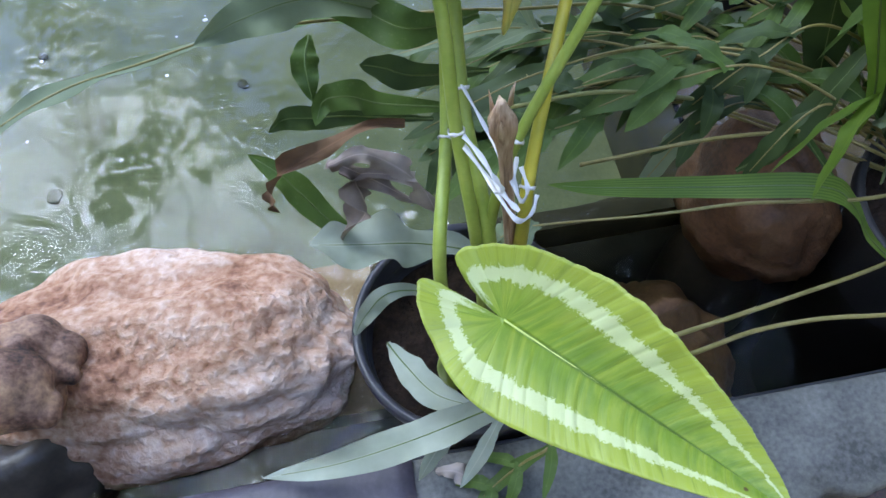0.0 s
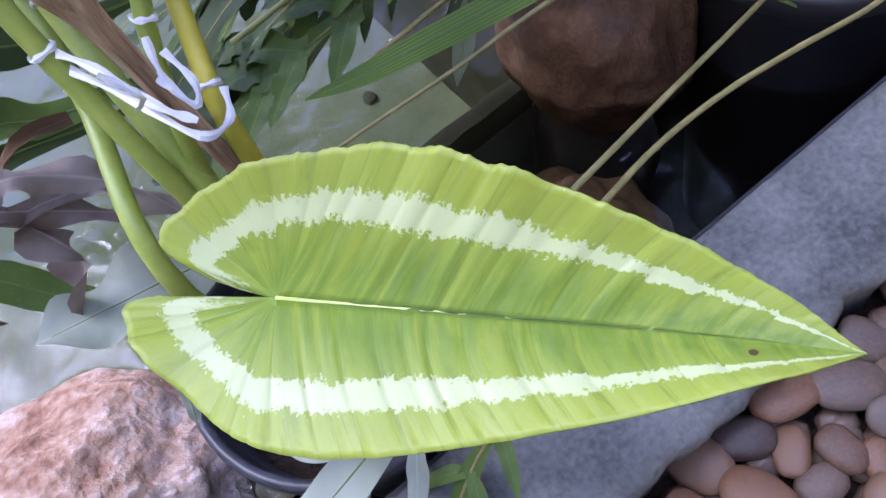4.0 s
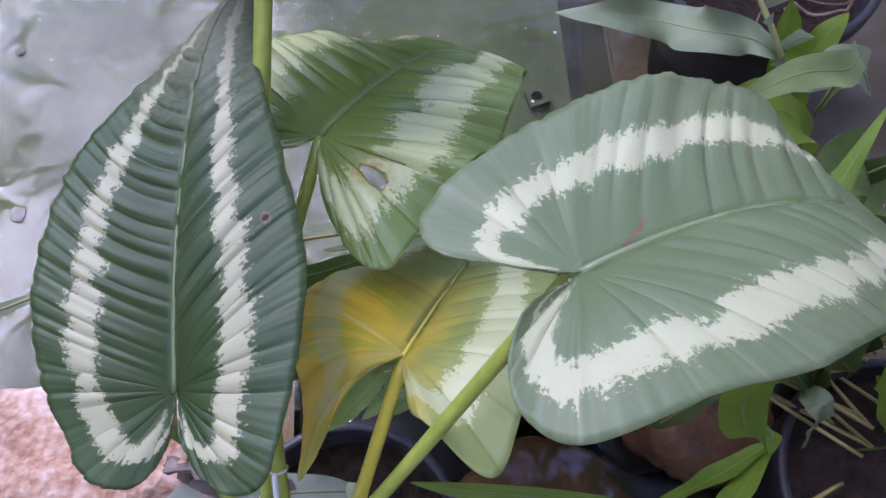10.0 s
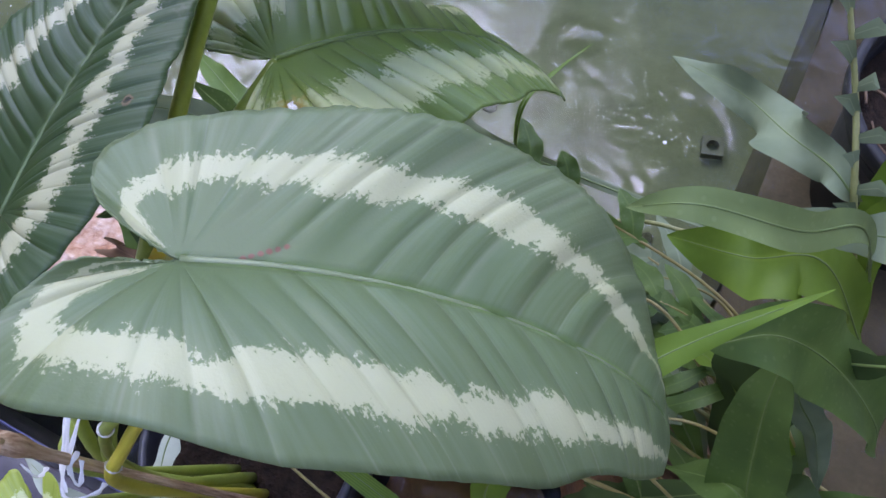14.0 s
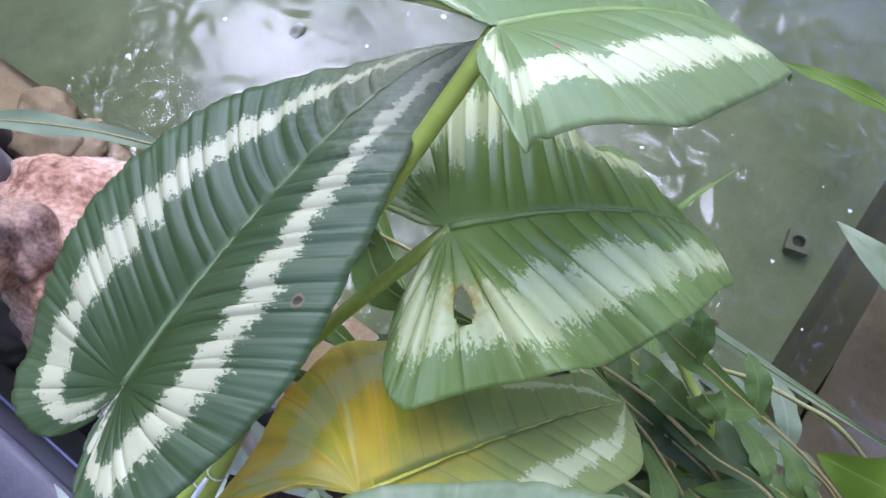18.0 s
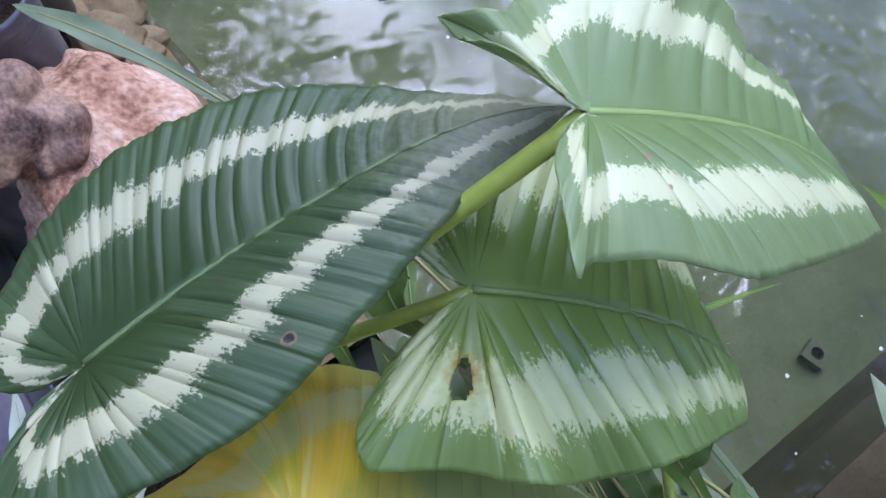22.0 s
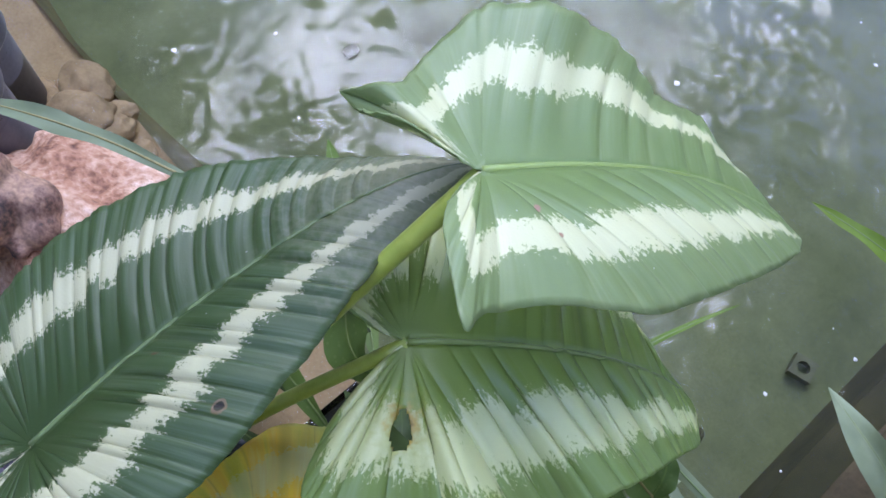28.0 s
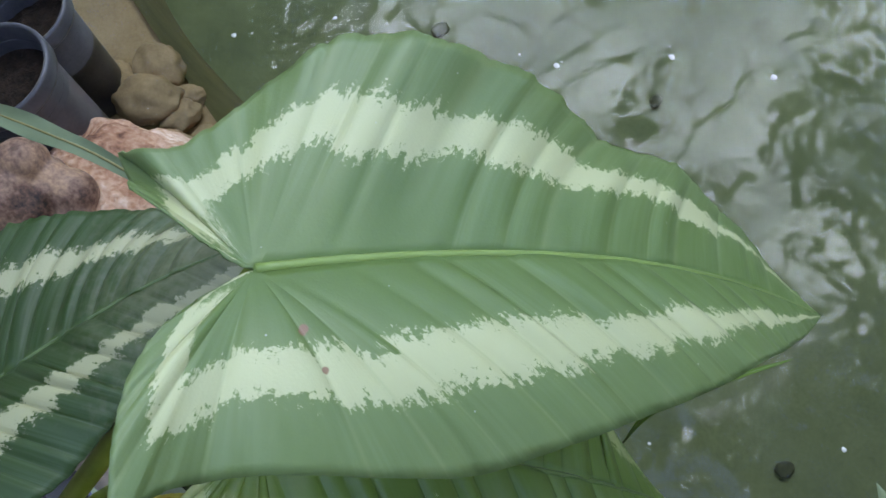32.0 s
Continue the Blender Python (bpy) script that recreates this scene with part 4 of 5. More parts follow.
def ledge(points_top, points_foot, mat, name, label):
    n = len(points_top)
    verts = [*points_top, *points_foot]
    faces = [(i, i + n, i + 1 + n, i + 1) for i in range(n - 1)]
    return tagged(mesh_of(name, verts, faces, mat), label, "pond wall", kind="structure")


vs, fs = uneven(-3, 0.50, 0.40, 4.2, -0.45, 0.06, 0.012, 2)
tagged(mesh_of("pond_bed", vs, fs, BED), "murky green pond bed with silt and stones", "pond bed", kind="structure")
vs, fs = uneven(-3, -0.11, 0.15, 0.376, -0.12, 0.02, 0.014, 5)
tagged(mesh_of("pond_shelf", vs, fs, SHELF), "brown silted shelf under shallow water", "pond shelf", kind="structure")
vs, fs = uneven(0.405, 3.0, 0.34, 4.2, -0.10, 0.03, 0.012, 7)
tagged(mesh_of("pond_shelf_right", vs, fs, SHELFSTONE), "brown stone shelf under shallow water", "pond shelf", kind="structure")
tagged(part("liner_gutter", box(-3, 0.136, 0.0215, 0.149, -0.30, -0.16), LINER), "black rubber liner sunk between kerb and boulder", "liner", kind="structure")
tagged(part("liner_floor", box(-0.109, 0.136, 0.150, 0.373, -0.30, -0.15), LINER), "black rubber liner under the striped plant's pot", "liner", kind="structure")
tagged(part("liner_pit", box(0.141, 3.0, 0.022, 0.3385, -0.46, -0.38), LINER), "black rubber liner at the bottom of the deep corner", "liner", kind="structure")
tagged(part("pit_wall", box(0.141, 3.0, 0.3385, 0.3395, -0.46, -0.11), MURK), "black liner wall of the deep corner", "liner", kind="structure")
tagged(part("pit_wall_side", box(0.1365, 0.1405, 0.022, 0.374, -0.46, -0.135), MURK), "black liner wall beside the silted shelf", "liner", kind="structure")
verts, faces = [], []
for j in range(15):
    for i in range(27):
        x, y = -0.08 + 0.02 * i, 0.376 + 0.02 * j
        down = min(1.0, max(0.0, (y - 0.376) / 0.25))
        side = min(1.0, max(0.0, (0.02 - x) / 0.09))
        fall = max(down * down * (3 - 2 * down), side)
        verts.append((x, y, -0.122 - 0.335 * fall + 0.010 * noise.noise(Vector((x * 14, y * 14, 6)))))
        if i and j:
            faces.append((j * 27 + i - 28, j * 27 + i - 27, j * 27 + i, j * 27 + i - 1))
tagged(mesh_of("silt_bank", verts, faces, BANK), "dark brown silt bank sloping down to the pond bed", "pond bed", kind="structure")
xs = np.arange(-3, 0.4401, 0.04)
ledge([(x, 0.374, -0.117) for x in xs], [(x, 0.43 + 0.02 * math.sin(x * 7), -0.47) for x in xs], LEDGE_OLIVE, "shelf_wall", "greenish wall of the shelf down to the bed")
ys = np.arange(0.395, 4.2, 0.04)
ledge([(0.405 + 0.006 * math.sin(y * 9), y, -0.10) for y in ys], [(0.39 + 0.01 * math.sin(y * 6), y, -0.20) for y in ys], LEDGE, "shelf_wall_right", "greenish wall of the stone shelf")
ledge([(0.39 + 0.01 * math.sin(y * 6), y, -0.20) for y in ys], [(0.40, y, -0.47) for y in ys], LEDGE, "shelf_wall_foot", "undercut foot of the stone shelf")
tagged(part("ground", box(-40, 40, -40, -0.088, -0.6, 0.035), SOIL), "dark ground under the pebbles", "ground", kind="structure")
tagged(part("garden_ground", box(-40, 40, 4.2, 40, -0.6, 0.05), SOIL), "dark garden ground beyond the pond", "ground", kind="structure")
tagged(part("garden_ground_left", box(-40, -3, -0.088, 4.2, -0.6, 0.05), SOIL), "dark garden ground beside the pond", "ground", kind="structure")
tagged(part("garden_ground_right", box(3, 40, -0.088, 4.2, -0.6, 0.05), SOIL), "dark garden ground beside the pond", "ground", kind="structure")
verts, faces = [], []
nx, ny = 150, 104
for j in range(ny + 1):
    for i in range(nx + 1):
        verts.append((-3 + 6 * i / nx, 0.02 + 4.18 * j / ny, 0.0))
for j in range(ny):
    for i in range(nx):
        a0 = j * (nx + 1) + i
        faces.append((a0, a0 + 1, a0 + nx + 2, a0 + nx + 1))
tagged(mesh_of("water", verts, faces, WATER), "still greenish pond water with small ripples", "water", kind="structure")

# ---- stones and pots in the water ----
tagged(stone("boulder", (-0.375, 0.215, 0.0), (0.245, 0.135, 0.125), BOULDER, 3, 0.16, -0.12, 6, freq=1.6), "rounded pink granite boulder standing in the pond", "boulder")
tagged(stone("brown_rock", (0.395, 0.285, 0.02), (0.084, 0.10, 0.125), ROCK, 11, 0.17, 0.4, 5), "reddish brown rock rising out of the water", "rock")
tagged(stone("footing_rock", (0.405, 0.31, -0.265), (0.075, 0.085, 0.20), ROCK_DARK, 23, 0.13, 0.9, 4), "dark wet rock deep under the water", "rock")
tagged(stone("sunken_rock", (0.235, 0.162, -0.215), (0.14, 0.11, 0.215), ROCK_SUNK, 17, 0.13, -0.5, 5), "reddish brown rock just under the water", "rock")
tagged(stone("dark_stone", (-0.515, 0.112, -0.02), (0.10, 0.07, 0.095), ROCK_DARK, 23, 0.2, 0.3, 4), "dark wet stone under the frog figure", "stone")
for k, (x, y, z, s) in enumerate(((-0.76, 0.35, -0.10, 0.05), (-0.71, 0.31, -0.09, 0.055), (-0.66, 0.335, -0.105, 0.035), (-0.60, 0.345, -0.11, 0.03), (-0.79, 0.28, -0.11, 0.045), (-0.69, 0.36, -0.11, 0.03))):
    tagged(stone("shelf_stone", (x, y, z), (s, s * 0.75, s * 0.55), SHELFROCK, 31 + k, 0.2, k * 0.8, 4), "brown silted stone lying on the pond shelf", "stone", "stones on the pond shelf")
rng = random.Random(8)
for k in range(10):
    x, y = rng.uniform(-0.9, 0.28), rng.uniform(0.55, 1.7)
    s = rng.uniform(0.008, 0.020)
    tagged(stone("bed_stone", (x, y, -0.445), (s, s * 0.8, s * 0.3), SILTSTONE, 50 + k, 0.2, k * 0.7, 3), "small dark stone lying on the pond bed", "stone", "stones on the pond bed")


def spacer():
    bm = bmesh.new()
    outer, hole = 0.021, 0.012
    rings = []
    for z in (0.0, 0.016):
        sq, ci = [], []
        for k in range(24):
            a = 2 * math.pi * k / 24
            m = max(abs(math.cos(a)), abs(math.sin(a)))
            sq.append(bm.verts.new((outer * math.cos(a) / m, outer * math.sin(a) / m, z)))
            ci.append(bm.verts.new((hole * math.cos(a), hole * math.sin(a), z)))
        rings.append((sq, ci))
    for k in range(24):
        j = (k + 1) % 24
        (s0, c0), (s1, c1) = rings
        bm.faces.new((s1[k], s1[j], c1[j], c1[k]))
        bm.faces.new((s0[k], s0[j], s1[j], s1[k]))
        bm.faces.new((c1[k], c1[j], c0[j], c0[k]))
    ob = part("square_spacer", bm, SPACER, None, "", False)
    ob.location, ob.rotation_euler = (0.325, 1.02, -0.44), (0, 0, 0.25)
    return tagged(ob, "grey square block with a round hole on the pond bed", "block")


spacer()


def lathe(profile, count=56):
    verts, faces = [], []
    for r, z in profile:
        for k in range(count):
            a = 2 * math.pi * k / count
            verts.append((r * math.cos(a), r * math.sin(a), z))
    for i in range(len(profile) - 1):
        for k in range(count):
            a, b = i * count + k, i * count + (k + 1) % count
            faces.append((a, b, b + count, a + count))
    return verts, faces


def flower_pot(x, y, rim, r, deep, label, tilt=(0, 0, 0), wall=POT):
    ob = tagged(group_of("plant_pot", (x, y, 0)), label, "pot", "black plant pots")
    vs, fs = lathe([(r * 0.74, rim - deep), (r * 0.89, rim - 0.028), (r * 0.90, rim - 0.026), (r * 0.975, rim - 0.025), (r * 0.995, rim - 0.021), (r, rim - 0.004), (r * 0.985, rim),
                    (r * 0.93, rim), (r * 0.915, rim - 0.004), (r * 0.88, rim - 0.05), (r * 0.84, rim - 0.09)])
    mesh_of("shell", vs, fs, wall, ob)
    verts, faces = [(0, 0, rim - 0.045)], []
    for j in range(1, 9):
        for k in range(36):
            a, q = 2 * math.pi * k / 36, r * 0.885 * j / 8
            verts.append((q * math.cos(a), q * math.sin(a), rim - 0.048 + 0.008 * noise.noise(Vector((q * 40 * math.cos(a), q * 40 * math.sin(a), x * 9)))))
    for k in range(36):
        faces.append((0, 1 + k, 1 + (k + 1) % 36))
        for j in range(7):
            a0, b0 = 1 + j * 36 + k, 1 + j * 36 + (k + 1) % 36
            faces.append((a0, a0 + 36, b0 + 36, b0))
    mesh_of("soil", verts, faces, SOIL, ob)
    ob.rotation_euler = tilt
    return ob


flower_pot(0.0, 0.143, 0.128, 0.122, 0.24, "round black plastic pot of the striped plant, standing in the water")
flower_pot(0.565, 0.165, 0.14, 0.125, 0.52, "round black plastic pot of the fern, standing in the water", wall=SHADEPOT)
flower_pot(0.575, 0.83, 0.15, 0.15, 0.25, "large black plastic pot on the stone shelf", wall=SHADEPOT)
flower_pot(-0.665, 0.195, 0.15, 0.075, 0.26, "black plastic pot with reddish soil beside the boulder", wall=GREYPOT)
flower_pot(-0.80, 0.245, 0.09, 0.07, 0.21, "dark grey plastic pot behind the boulder", wall=GREYPOT)


def frog():
    """A squat frog figure: head with two eyes and a cheek, round body, haunch, arm and feet, merged into one form."""
    forms = (((-0.4948, 0.1877, 0.1771), 0.022), ((-0.4839, 0.1732, 0.18), 0.0131), ((-0.5058, 0.1817, 0.1939), 0.0066), ((-0.4792, 0.1835, 0.1881), 0.0065), ((-0.4957, 0.2021, 0.1714), 0.0125),
             ((-0.4859, 0.1863, 0.1651), 0.0177), ((-0.4732, 0.1447, 0.1589), 0.0353), ((-0.4551, 0.1532, 0.1541), 0.0263), ((-0.4907, 0.1436, 0.1626), 0.0252), ((-0.4523, 0.1343, 0.1485), 0.0249),
             ((-0.4539, 0.2039, 0.1331), 0.0259), ((-0.4268, 0.1922, 0.1231), 0.0198), ((-0.471, 0.2001, 0.152), 0.0177), ((-0.4568, 0.1905, 0.1571), 0.0131), ((-0.4313, 0.1184, 0.1411), 0.0124),
             ((-0.4288, 0.1306, 0.1405), 0.0109), ((-0.4264, 0.1632, 0.1356), 0.008), ((-0.4163, 0.1623, 0.1252), 0.0087), ((-0.4889, 0.19, 0.1416), 0.0225), ((-0.4635, 0.1577, 0.1118), 0.0303))
    bm = bmesh.new()
    for (x, y, z), r in forms:
        made = bmesh.ops.create_icosphere(bm, subdivisions=3, radius=r * 1.24)["verts"]
        for v in made:
            v.co += Vector((x, y, z))
    ob = part("frog_statue", bm, FROG)
    re = ob.modifiers.new("merge", "REMESH")
    re.mode, re.voxel_size, re.use_smooth_shade = "VOXEL", 0.0022, True
    sm = ob.modifiers.new("soften", "SMOOTH")
    sm.iterations = 26
    return tagged(ob, "weathered grey and pinkish brown stone frog sitting on the boulder", "statue")


frog()

# ---- ferns and other leaves ----
def strap(verts, faces, uvs, line, width, side, cup=0.15, wave=0.0, seed=0.0, blunt=0.25, wide_at=0.45):
    """Adds a tapering leaf strap along a line, with a raised midrib fold."""
    n = len(line)
    start = len(verts)
    cross = 5
    for i, q in enumerate(line):
        s = i / (n - 1)
        d = (line[min(i + 1, n - 1)] - line[max(i - 1, 0)]).normalized()
        sd = (side - side.dot(d) * d).normalized()
        up = sd.cross(d)
        prof = (s / wide_at) ** 0.6 if s < wide_at else max(0.0, 1 - ((s - wide_at) / (1 - wide_at)) ** 2.0) ** 0.8
        prof = max(prof, blunt * (1 - s) if s < 0.3 else 0.015)
        w = width * prof * (1 + 0.16 * noise.noise(Vector((s * 7, seed, 3))))
        for k in range(cross):
            t = -1 + 2 * k / (cross - 1)
            h = cup * w * abs(t) + wave * w * math.sin(s * 17 + seed * 5 + (1.5 if t > 0 else 0)) * t * t
            verts.append(q + sd * (w * t) + up * h)
            uvs.append((s * 12, abs(t)))
        if i:
            for k in range(cross - 1):
                a0, b0 = start + (i - 1) * cross + k, start + (i - 1) * cross + k + 1
                faces.append((a0, b0, b0 + cross, a0 + cross))


def leaf_mesh(name, verts, faces, uvs, mat, parent=None, label=""):
    ob = mesh_of(name, verts, faces, mat, parent, label)
    layer = ob.data.uv_layers.new(name="veins")
    for lp in ob.data.loops:
        layer.data[lp.index].uv = uvs[lp.vertex_index]
    return ob


def frond(points, width, lobes, mat, seed, stipe=0.3, lobe_len=0.09, parent=None, stem=0.0022, up=(0, 0, 1), stem_mat=None, name="fern_frond", label="long lobed green fern frond reaching over the water", wave=0.25):
    """A fern frond: a thin stipe and a blade cut into finger lobes on both sides."""
    rnd = random.Random(seed)
    line = curve_points(points, 36)
    n = len(line)
    cut = int(n * stipe)
    blade_line = line[cut:]
    whole = tagged(group_of(name), label, "fern", "fern fronds") if parent is None else parent
    m = len(blade_line)
    d0 = (blade_line[-1] - blade_line[0]).normalized()
    side = d0.cross(Vector(up)).normalized()
    side = (side + Vector((rnd.uniform(-0.3, 0.3), rnd.uniform(-0.3, 0.3), rnd.uniform(-0.3, 0.3)))).normalized()
    verts, faces, uvs = [], [], []
    strap(verts, faces, uvs, blade_line, width, side, 0.18, wave, seed * 0.37, 0.3, 0.55)
    leaf_mesh("blade", verts, faces, uvs, mat, whole)
    for k in range(lobes):
        f = 0.10 + 0.62 * k / max(1, lobes - 1) + rnd.uniform(-0.03, 0.03)
        i = min(m - 3, int(f * m))
        q = blade_line[i]
        d = (blade_line[i + 1] - blade_line[i - 1]).normalized()
        for sgn in (1, -1):
            if rnd.random() < 0.18:
                continue
            out = (side * sgn * 0.8 + d * 0.75).normalized()
            ln = lobe_len * (1 - 0.45 * f) * rnd.uniform(0.7, 1.15)
            tip = q + out * ln + Vector((0, 0, -0.25 * ln * rnd.random()))
            mid = q + out * ln * 0.5 + Vector((0, 0, 0.08 * ln))
            verts, faces, uvs = [], [], []
            strap(verts, faces, uvs, curve_points([q - out * 0.004, mid, tip + d * 0.2 * ln], 12), width * rnd.uniform(0.65, 0.9), out.cross(Vector(up)).normalized() if abs(out.z) < 0.95 else d, 0.15, wave, seed + k * 3.3 + sgn, 0.75, 0.35)
            leaf_mesh("lobe", verts, faces, uvs, mat, whole)
    vs, fs = tube(line[: cut + int(m * 0.9)], [stem * (1 - 0.75 * i / n) for i in range(cut + int(m * 0.9))], 6)
    mesh_of("rachis", vs, fs, stem_mat or STIPE, whole)
    return whole


def single_leaf(points, width, mat, seed, side, name="fern_leaf", label="long narrow green fern leaf", cup=0.2, wave=0.2, wide_at=0.45, group="fern leaves"):
    whole = tagged(group_of(name), label, "fern", group)
    verts, faces, uvs = [], [], []
    line = curve_points(points, 30)
    strap(verts, faces, uvs, line, width, Vector(side).normalized(), cup, wave, seed, 0.2, wide_at)
    leaf_mesh("blade", verts, faces, uvs, mat, whole)
    vs, fs = tube(line[:-2], [0.0011 * (1 - 0.8 * i / len(line)) for i in range(len(line) - 2)], 6)
    mesh_of("midrib", vs, fs, RIB_FERN, whole)
    return whole


CROWN = Vector((0.55, 0.20, 0.12))
# the long frond over the left water, and its neighbours
frond([CROWN, (0.30, 0.40, 0.24), (0.10, 0.41, 0.29), (-0.05, 0.385, 0.335), (-0.16, 0.355, 0.37), (-0.25, 0.318, 0.386), (-0.295, 0.290, 0.402), (-0.337, 0.264, 0.405), (-0.375, 0.243, 0.398)], 0.0095, 0, FERN_PALE, 1, 0.5, 0.07, wave=0.35, label="long plain pale green fern leaf drooping over the boulder")
single_leaf([(-0.02, 0.37, 0.345), (-0.09, 0.365, 0.385), (-0.15, 0.35, 0.39), (-0.20, 0.335, 0.382)], 0.020, FERN_PALE, 31.0, (-0.11, 0.53, 0.83), label="pale turned-up lobe of a fern leaf over the water", cup=0.4, wave=0.5)
single_leaf([(-0.10, 0.335, 0.372), (-0.108, 0.315, 0.36), (-0.108, 0.29, 0.335)], 0.013, FERN, 32.0, (0.96, 0.08, -0.22), label="short hanging lobe of a green fern leaf", wave=0.5)
single_leaf([(0.06, 0.37, 0.33), (-0.011, 0.35, 0.345), (-0.064, 0.38, 0.362), (-0.128, 0.40, 0.372)], 0.021, FERN, 33.0, (0.39, 0.62, 0.67), label="broad dark green fern leaf over the water", wave=0.3)
single_leaf([(0.05, 0.27, 0.36), (-0.016, 0.251, 0.39), (-0.04, 0.248, 0.408), (-0.058, 0.244, 0.42)], 0.013, FERN_DARK, 34.0, (0.35, 0.65, 0.67), label="small dark green fern leaf over the water", wave=0.3)
single_leaf([(0.03, 0.30, 0.28), (-0.045, 0.302, 0.302), (-0.075, 0.295, 0.328), (-0.097, 0.28, 0.345), (-0.108, 0.262, 0.335)], 0.015, FERN, 35.0, (-0.33, 0.60, 0.70), label="curved dark green fern leaf over the water", wave=0.4)
single_leaf([(0.0, 0.30, 0.27), (-0.08, 0.292, 0.305), (-0.114, 0.288, 0.316), (-0.136, 0.275, 0.335), (-0.148, 0.255, 0.345)], 0.012, FERN_DARK, 36.0, (-0.02, 0.70, 0.71), label="narrow dark green fern leaf over the water", wave=0.4)
single_leaf([(-0.075, 0.215, 0.18), (-0.116, 0.236, 0.212), (-0.139, 0.253, 0.246), (-0.156, 0.266, 0.269), (-0.181, 0.281, 0.288)], 0.015, FERN, 37.0, (0.69, 0.60, 0.13), label="dark green pointed fern leaf above the water", wave=0.3)
single_leaf([(0.0, 0.36, 0.33), (-0.07, 0.40, 0.325), (-0.15, 0.44, 0.305), (-0.218, 0.473, 0.28)], 0.014, FERN, 38.0, (0.43, 0.89, 0.10), label="light green fern leaf tip above the water", wave=0.3)
frond([CROWN, (0.30, 0.33, 0.18), (0.12, 0.30, 0.22), (0.02, 0.29, 0.21)], 0.018, 4, FERN, 2, 0.5, 0.09)
frond([CROWN, (0.25, 0.38, 0.16), (0.08, 0.35, 0.19), (-0.02, 0.34, 0.15)], 0.018, 4, FERN_DARK, 3, 0.5, 0.08)
# the pale mottled leaves about the striped plant's pot
single_leaf([(0.03, 0.185, 0.19), (-0.034, 0.182, 0.236), (-0.085, 0.175, 0.264), (-0.133, 0.175, 0.28)], 0.028, FERN_SILVER, 41.0, (0.05, 0.97, -0.05), label="broad pale grey-green fern leaf beside the pot", wave=0.5, wide_at=0.6)
single_leaf([(-0.02, 0.165, 0.16), (-0.07, 0.155, 0.20), (-0.10, 0.15, 0.17), (-0.118, 0.148, 0.13)], 0.010, FERN_SILVER, 42.0, (-0.56, 0.59, 0.41), label="narrow pale fern lobe hanging over the pot's rim", wave=0.4)
single_leaf([(-0.086, 0.138, 0.12), (-0.07, 0.10, 0.145), (-0.046, 0.062, 0.155), (-0.01, 0.04, 0.16)], 0.016, FERN_SILVER, 43.0, (0.69, 0.71, 0.16), label="pale fern leaf lying inside the pot", wave=0.3)
drooping = single_leaf([(0.03, 0.045, 0.135), (-0.002, 0.032, 0.168), (-0.068, 0.016, 0.176), (-0.146, 0.014, 0.148), (-0.225, 0.022, 0.118)], 0.017, FERN_SILVER, 44.0, (-0.03, 0.94, 0.31), label="long pale grey-green fern leaf drooping over the kerb", wave=0.4)
for pts, w in (([(-0.028, 0.026, 0.172), (-0.052, 0.010, 0.150), (-0.076, -0.008, 0.116)], 0.009), ([(0.012, 0.028, 0.158), (-0.012, 0.002, 0.137), (-0.038, -0.021, 0.113)], 0.008)):
    verts, faces, uvs = [], [], []
    strap(verts, faces, uvs, curve_points(pts, 14), w, Vector((0.9, -0.2, 0.3)), 0.2, 0.3, w * 900, 0.7, 0.4)
    leaf_mesh("lobe", verts, faces, uvs, FERN_SILVER, drooping)
frond([(0.075, 0.03, 0.13), (0.053, -0.006, 0.152), (0.026, -0.013, 0.134), (-0.002, -0.024, 0.119), (-0.027, -0.039, 0.113)], 0.008, 3, FERN, 6, 0.2, 0.05, label="small green fern frond resting on the kerb")
rnd = random.Random(21)
for k in range(22):
    tip = Vector((rnd.uniform(-0.06, 0.34), rnd.uniform(0.22, 0.56), rnd.uniform(0.03, 0.22)))
    start = CROWN + Vector((rnd.uniform(-0.06, 0.04), rnd.uniform(-0.02, 0.14), rnd.uniform(-0.02, 0.05)))
    mid = (start + tip) / 2 + Vector((0, rnd.uniform(-0.02, 0.06), rnd.uniform(0.03, 0.12)))
    q3 = (mid + tip) / 2 + Vector((0, 0, rnd.uniform(0.02, 0.06)))
    frond([start, mid, q3, tip], rnd.uniform(0.010, 0.019), rnd.choice((0, 1, 2, 3)), rnd.choice((FERN, FERN_DARK, FERN_PALE, FERN_DARK)), 40 + k, rnd.uniform(0.4, 0.6), rnd.uniform(0.06, 0.11))
# forked hanging leaf under the bright strap, the ribbed grassy leaf and the frond below it
forked = tagged(group_of("fern_leaf"), "bright green forked fern leaf hanging down", "fern", "fern leaves")
for tip, mid, w, s in (((0.259, 0.082, 0.366), (0.312, 0.133, 0.372), 0.0135, 1.0), ((0.265, 0.141, 0.320), (0.315, 0.160, 0.350), 0.0125, 2.0)):
    verts, faces, uvs = [], [], []
    strap(verts, faces, uvs, curve_points([(0.368, 0.185, 0.345), mid, tip], 18), w, Vector((0.3, 0.6, -0.6)), 0.2, 0.1, s, 0.3, 0.4)
    leaf_mesh("lobe", verts, faces, uvs, FERN_BRIGHT, forked)
single_leaf([(0.47, 0.10, 0.12), (0.39, 0.115, 0.21), (0.35, 0.121, 0.272), (0.308, 0.126, 0.309), (0.222, 0.152, 0.297), (0.127, 0.168, 0.302), (0.083, 0.177, 0.307)], 0.0115, GRASSY, 3.0, (0.17, 0.79, 0.43), "grass_leaf", "long ribbed green grass-like leaf with a brown tip", 0.12, 0.03)
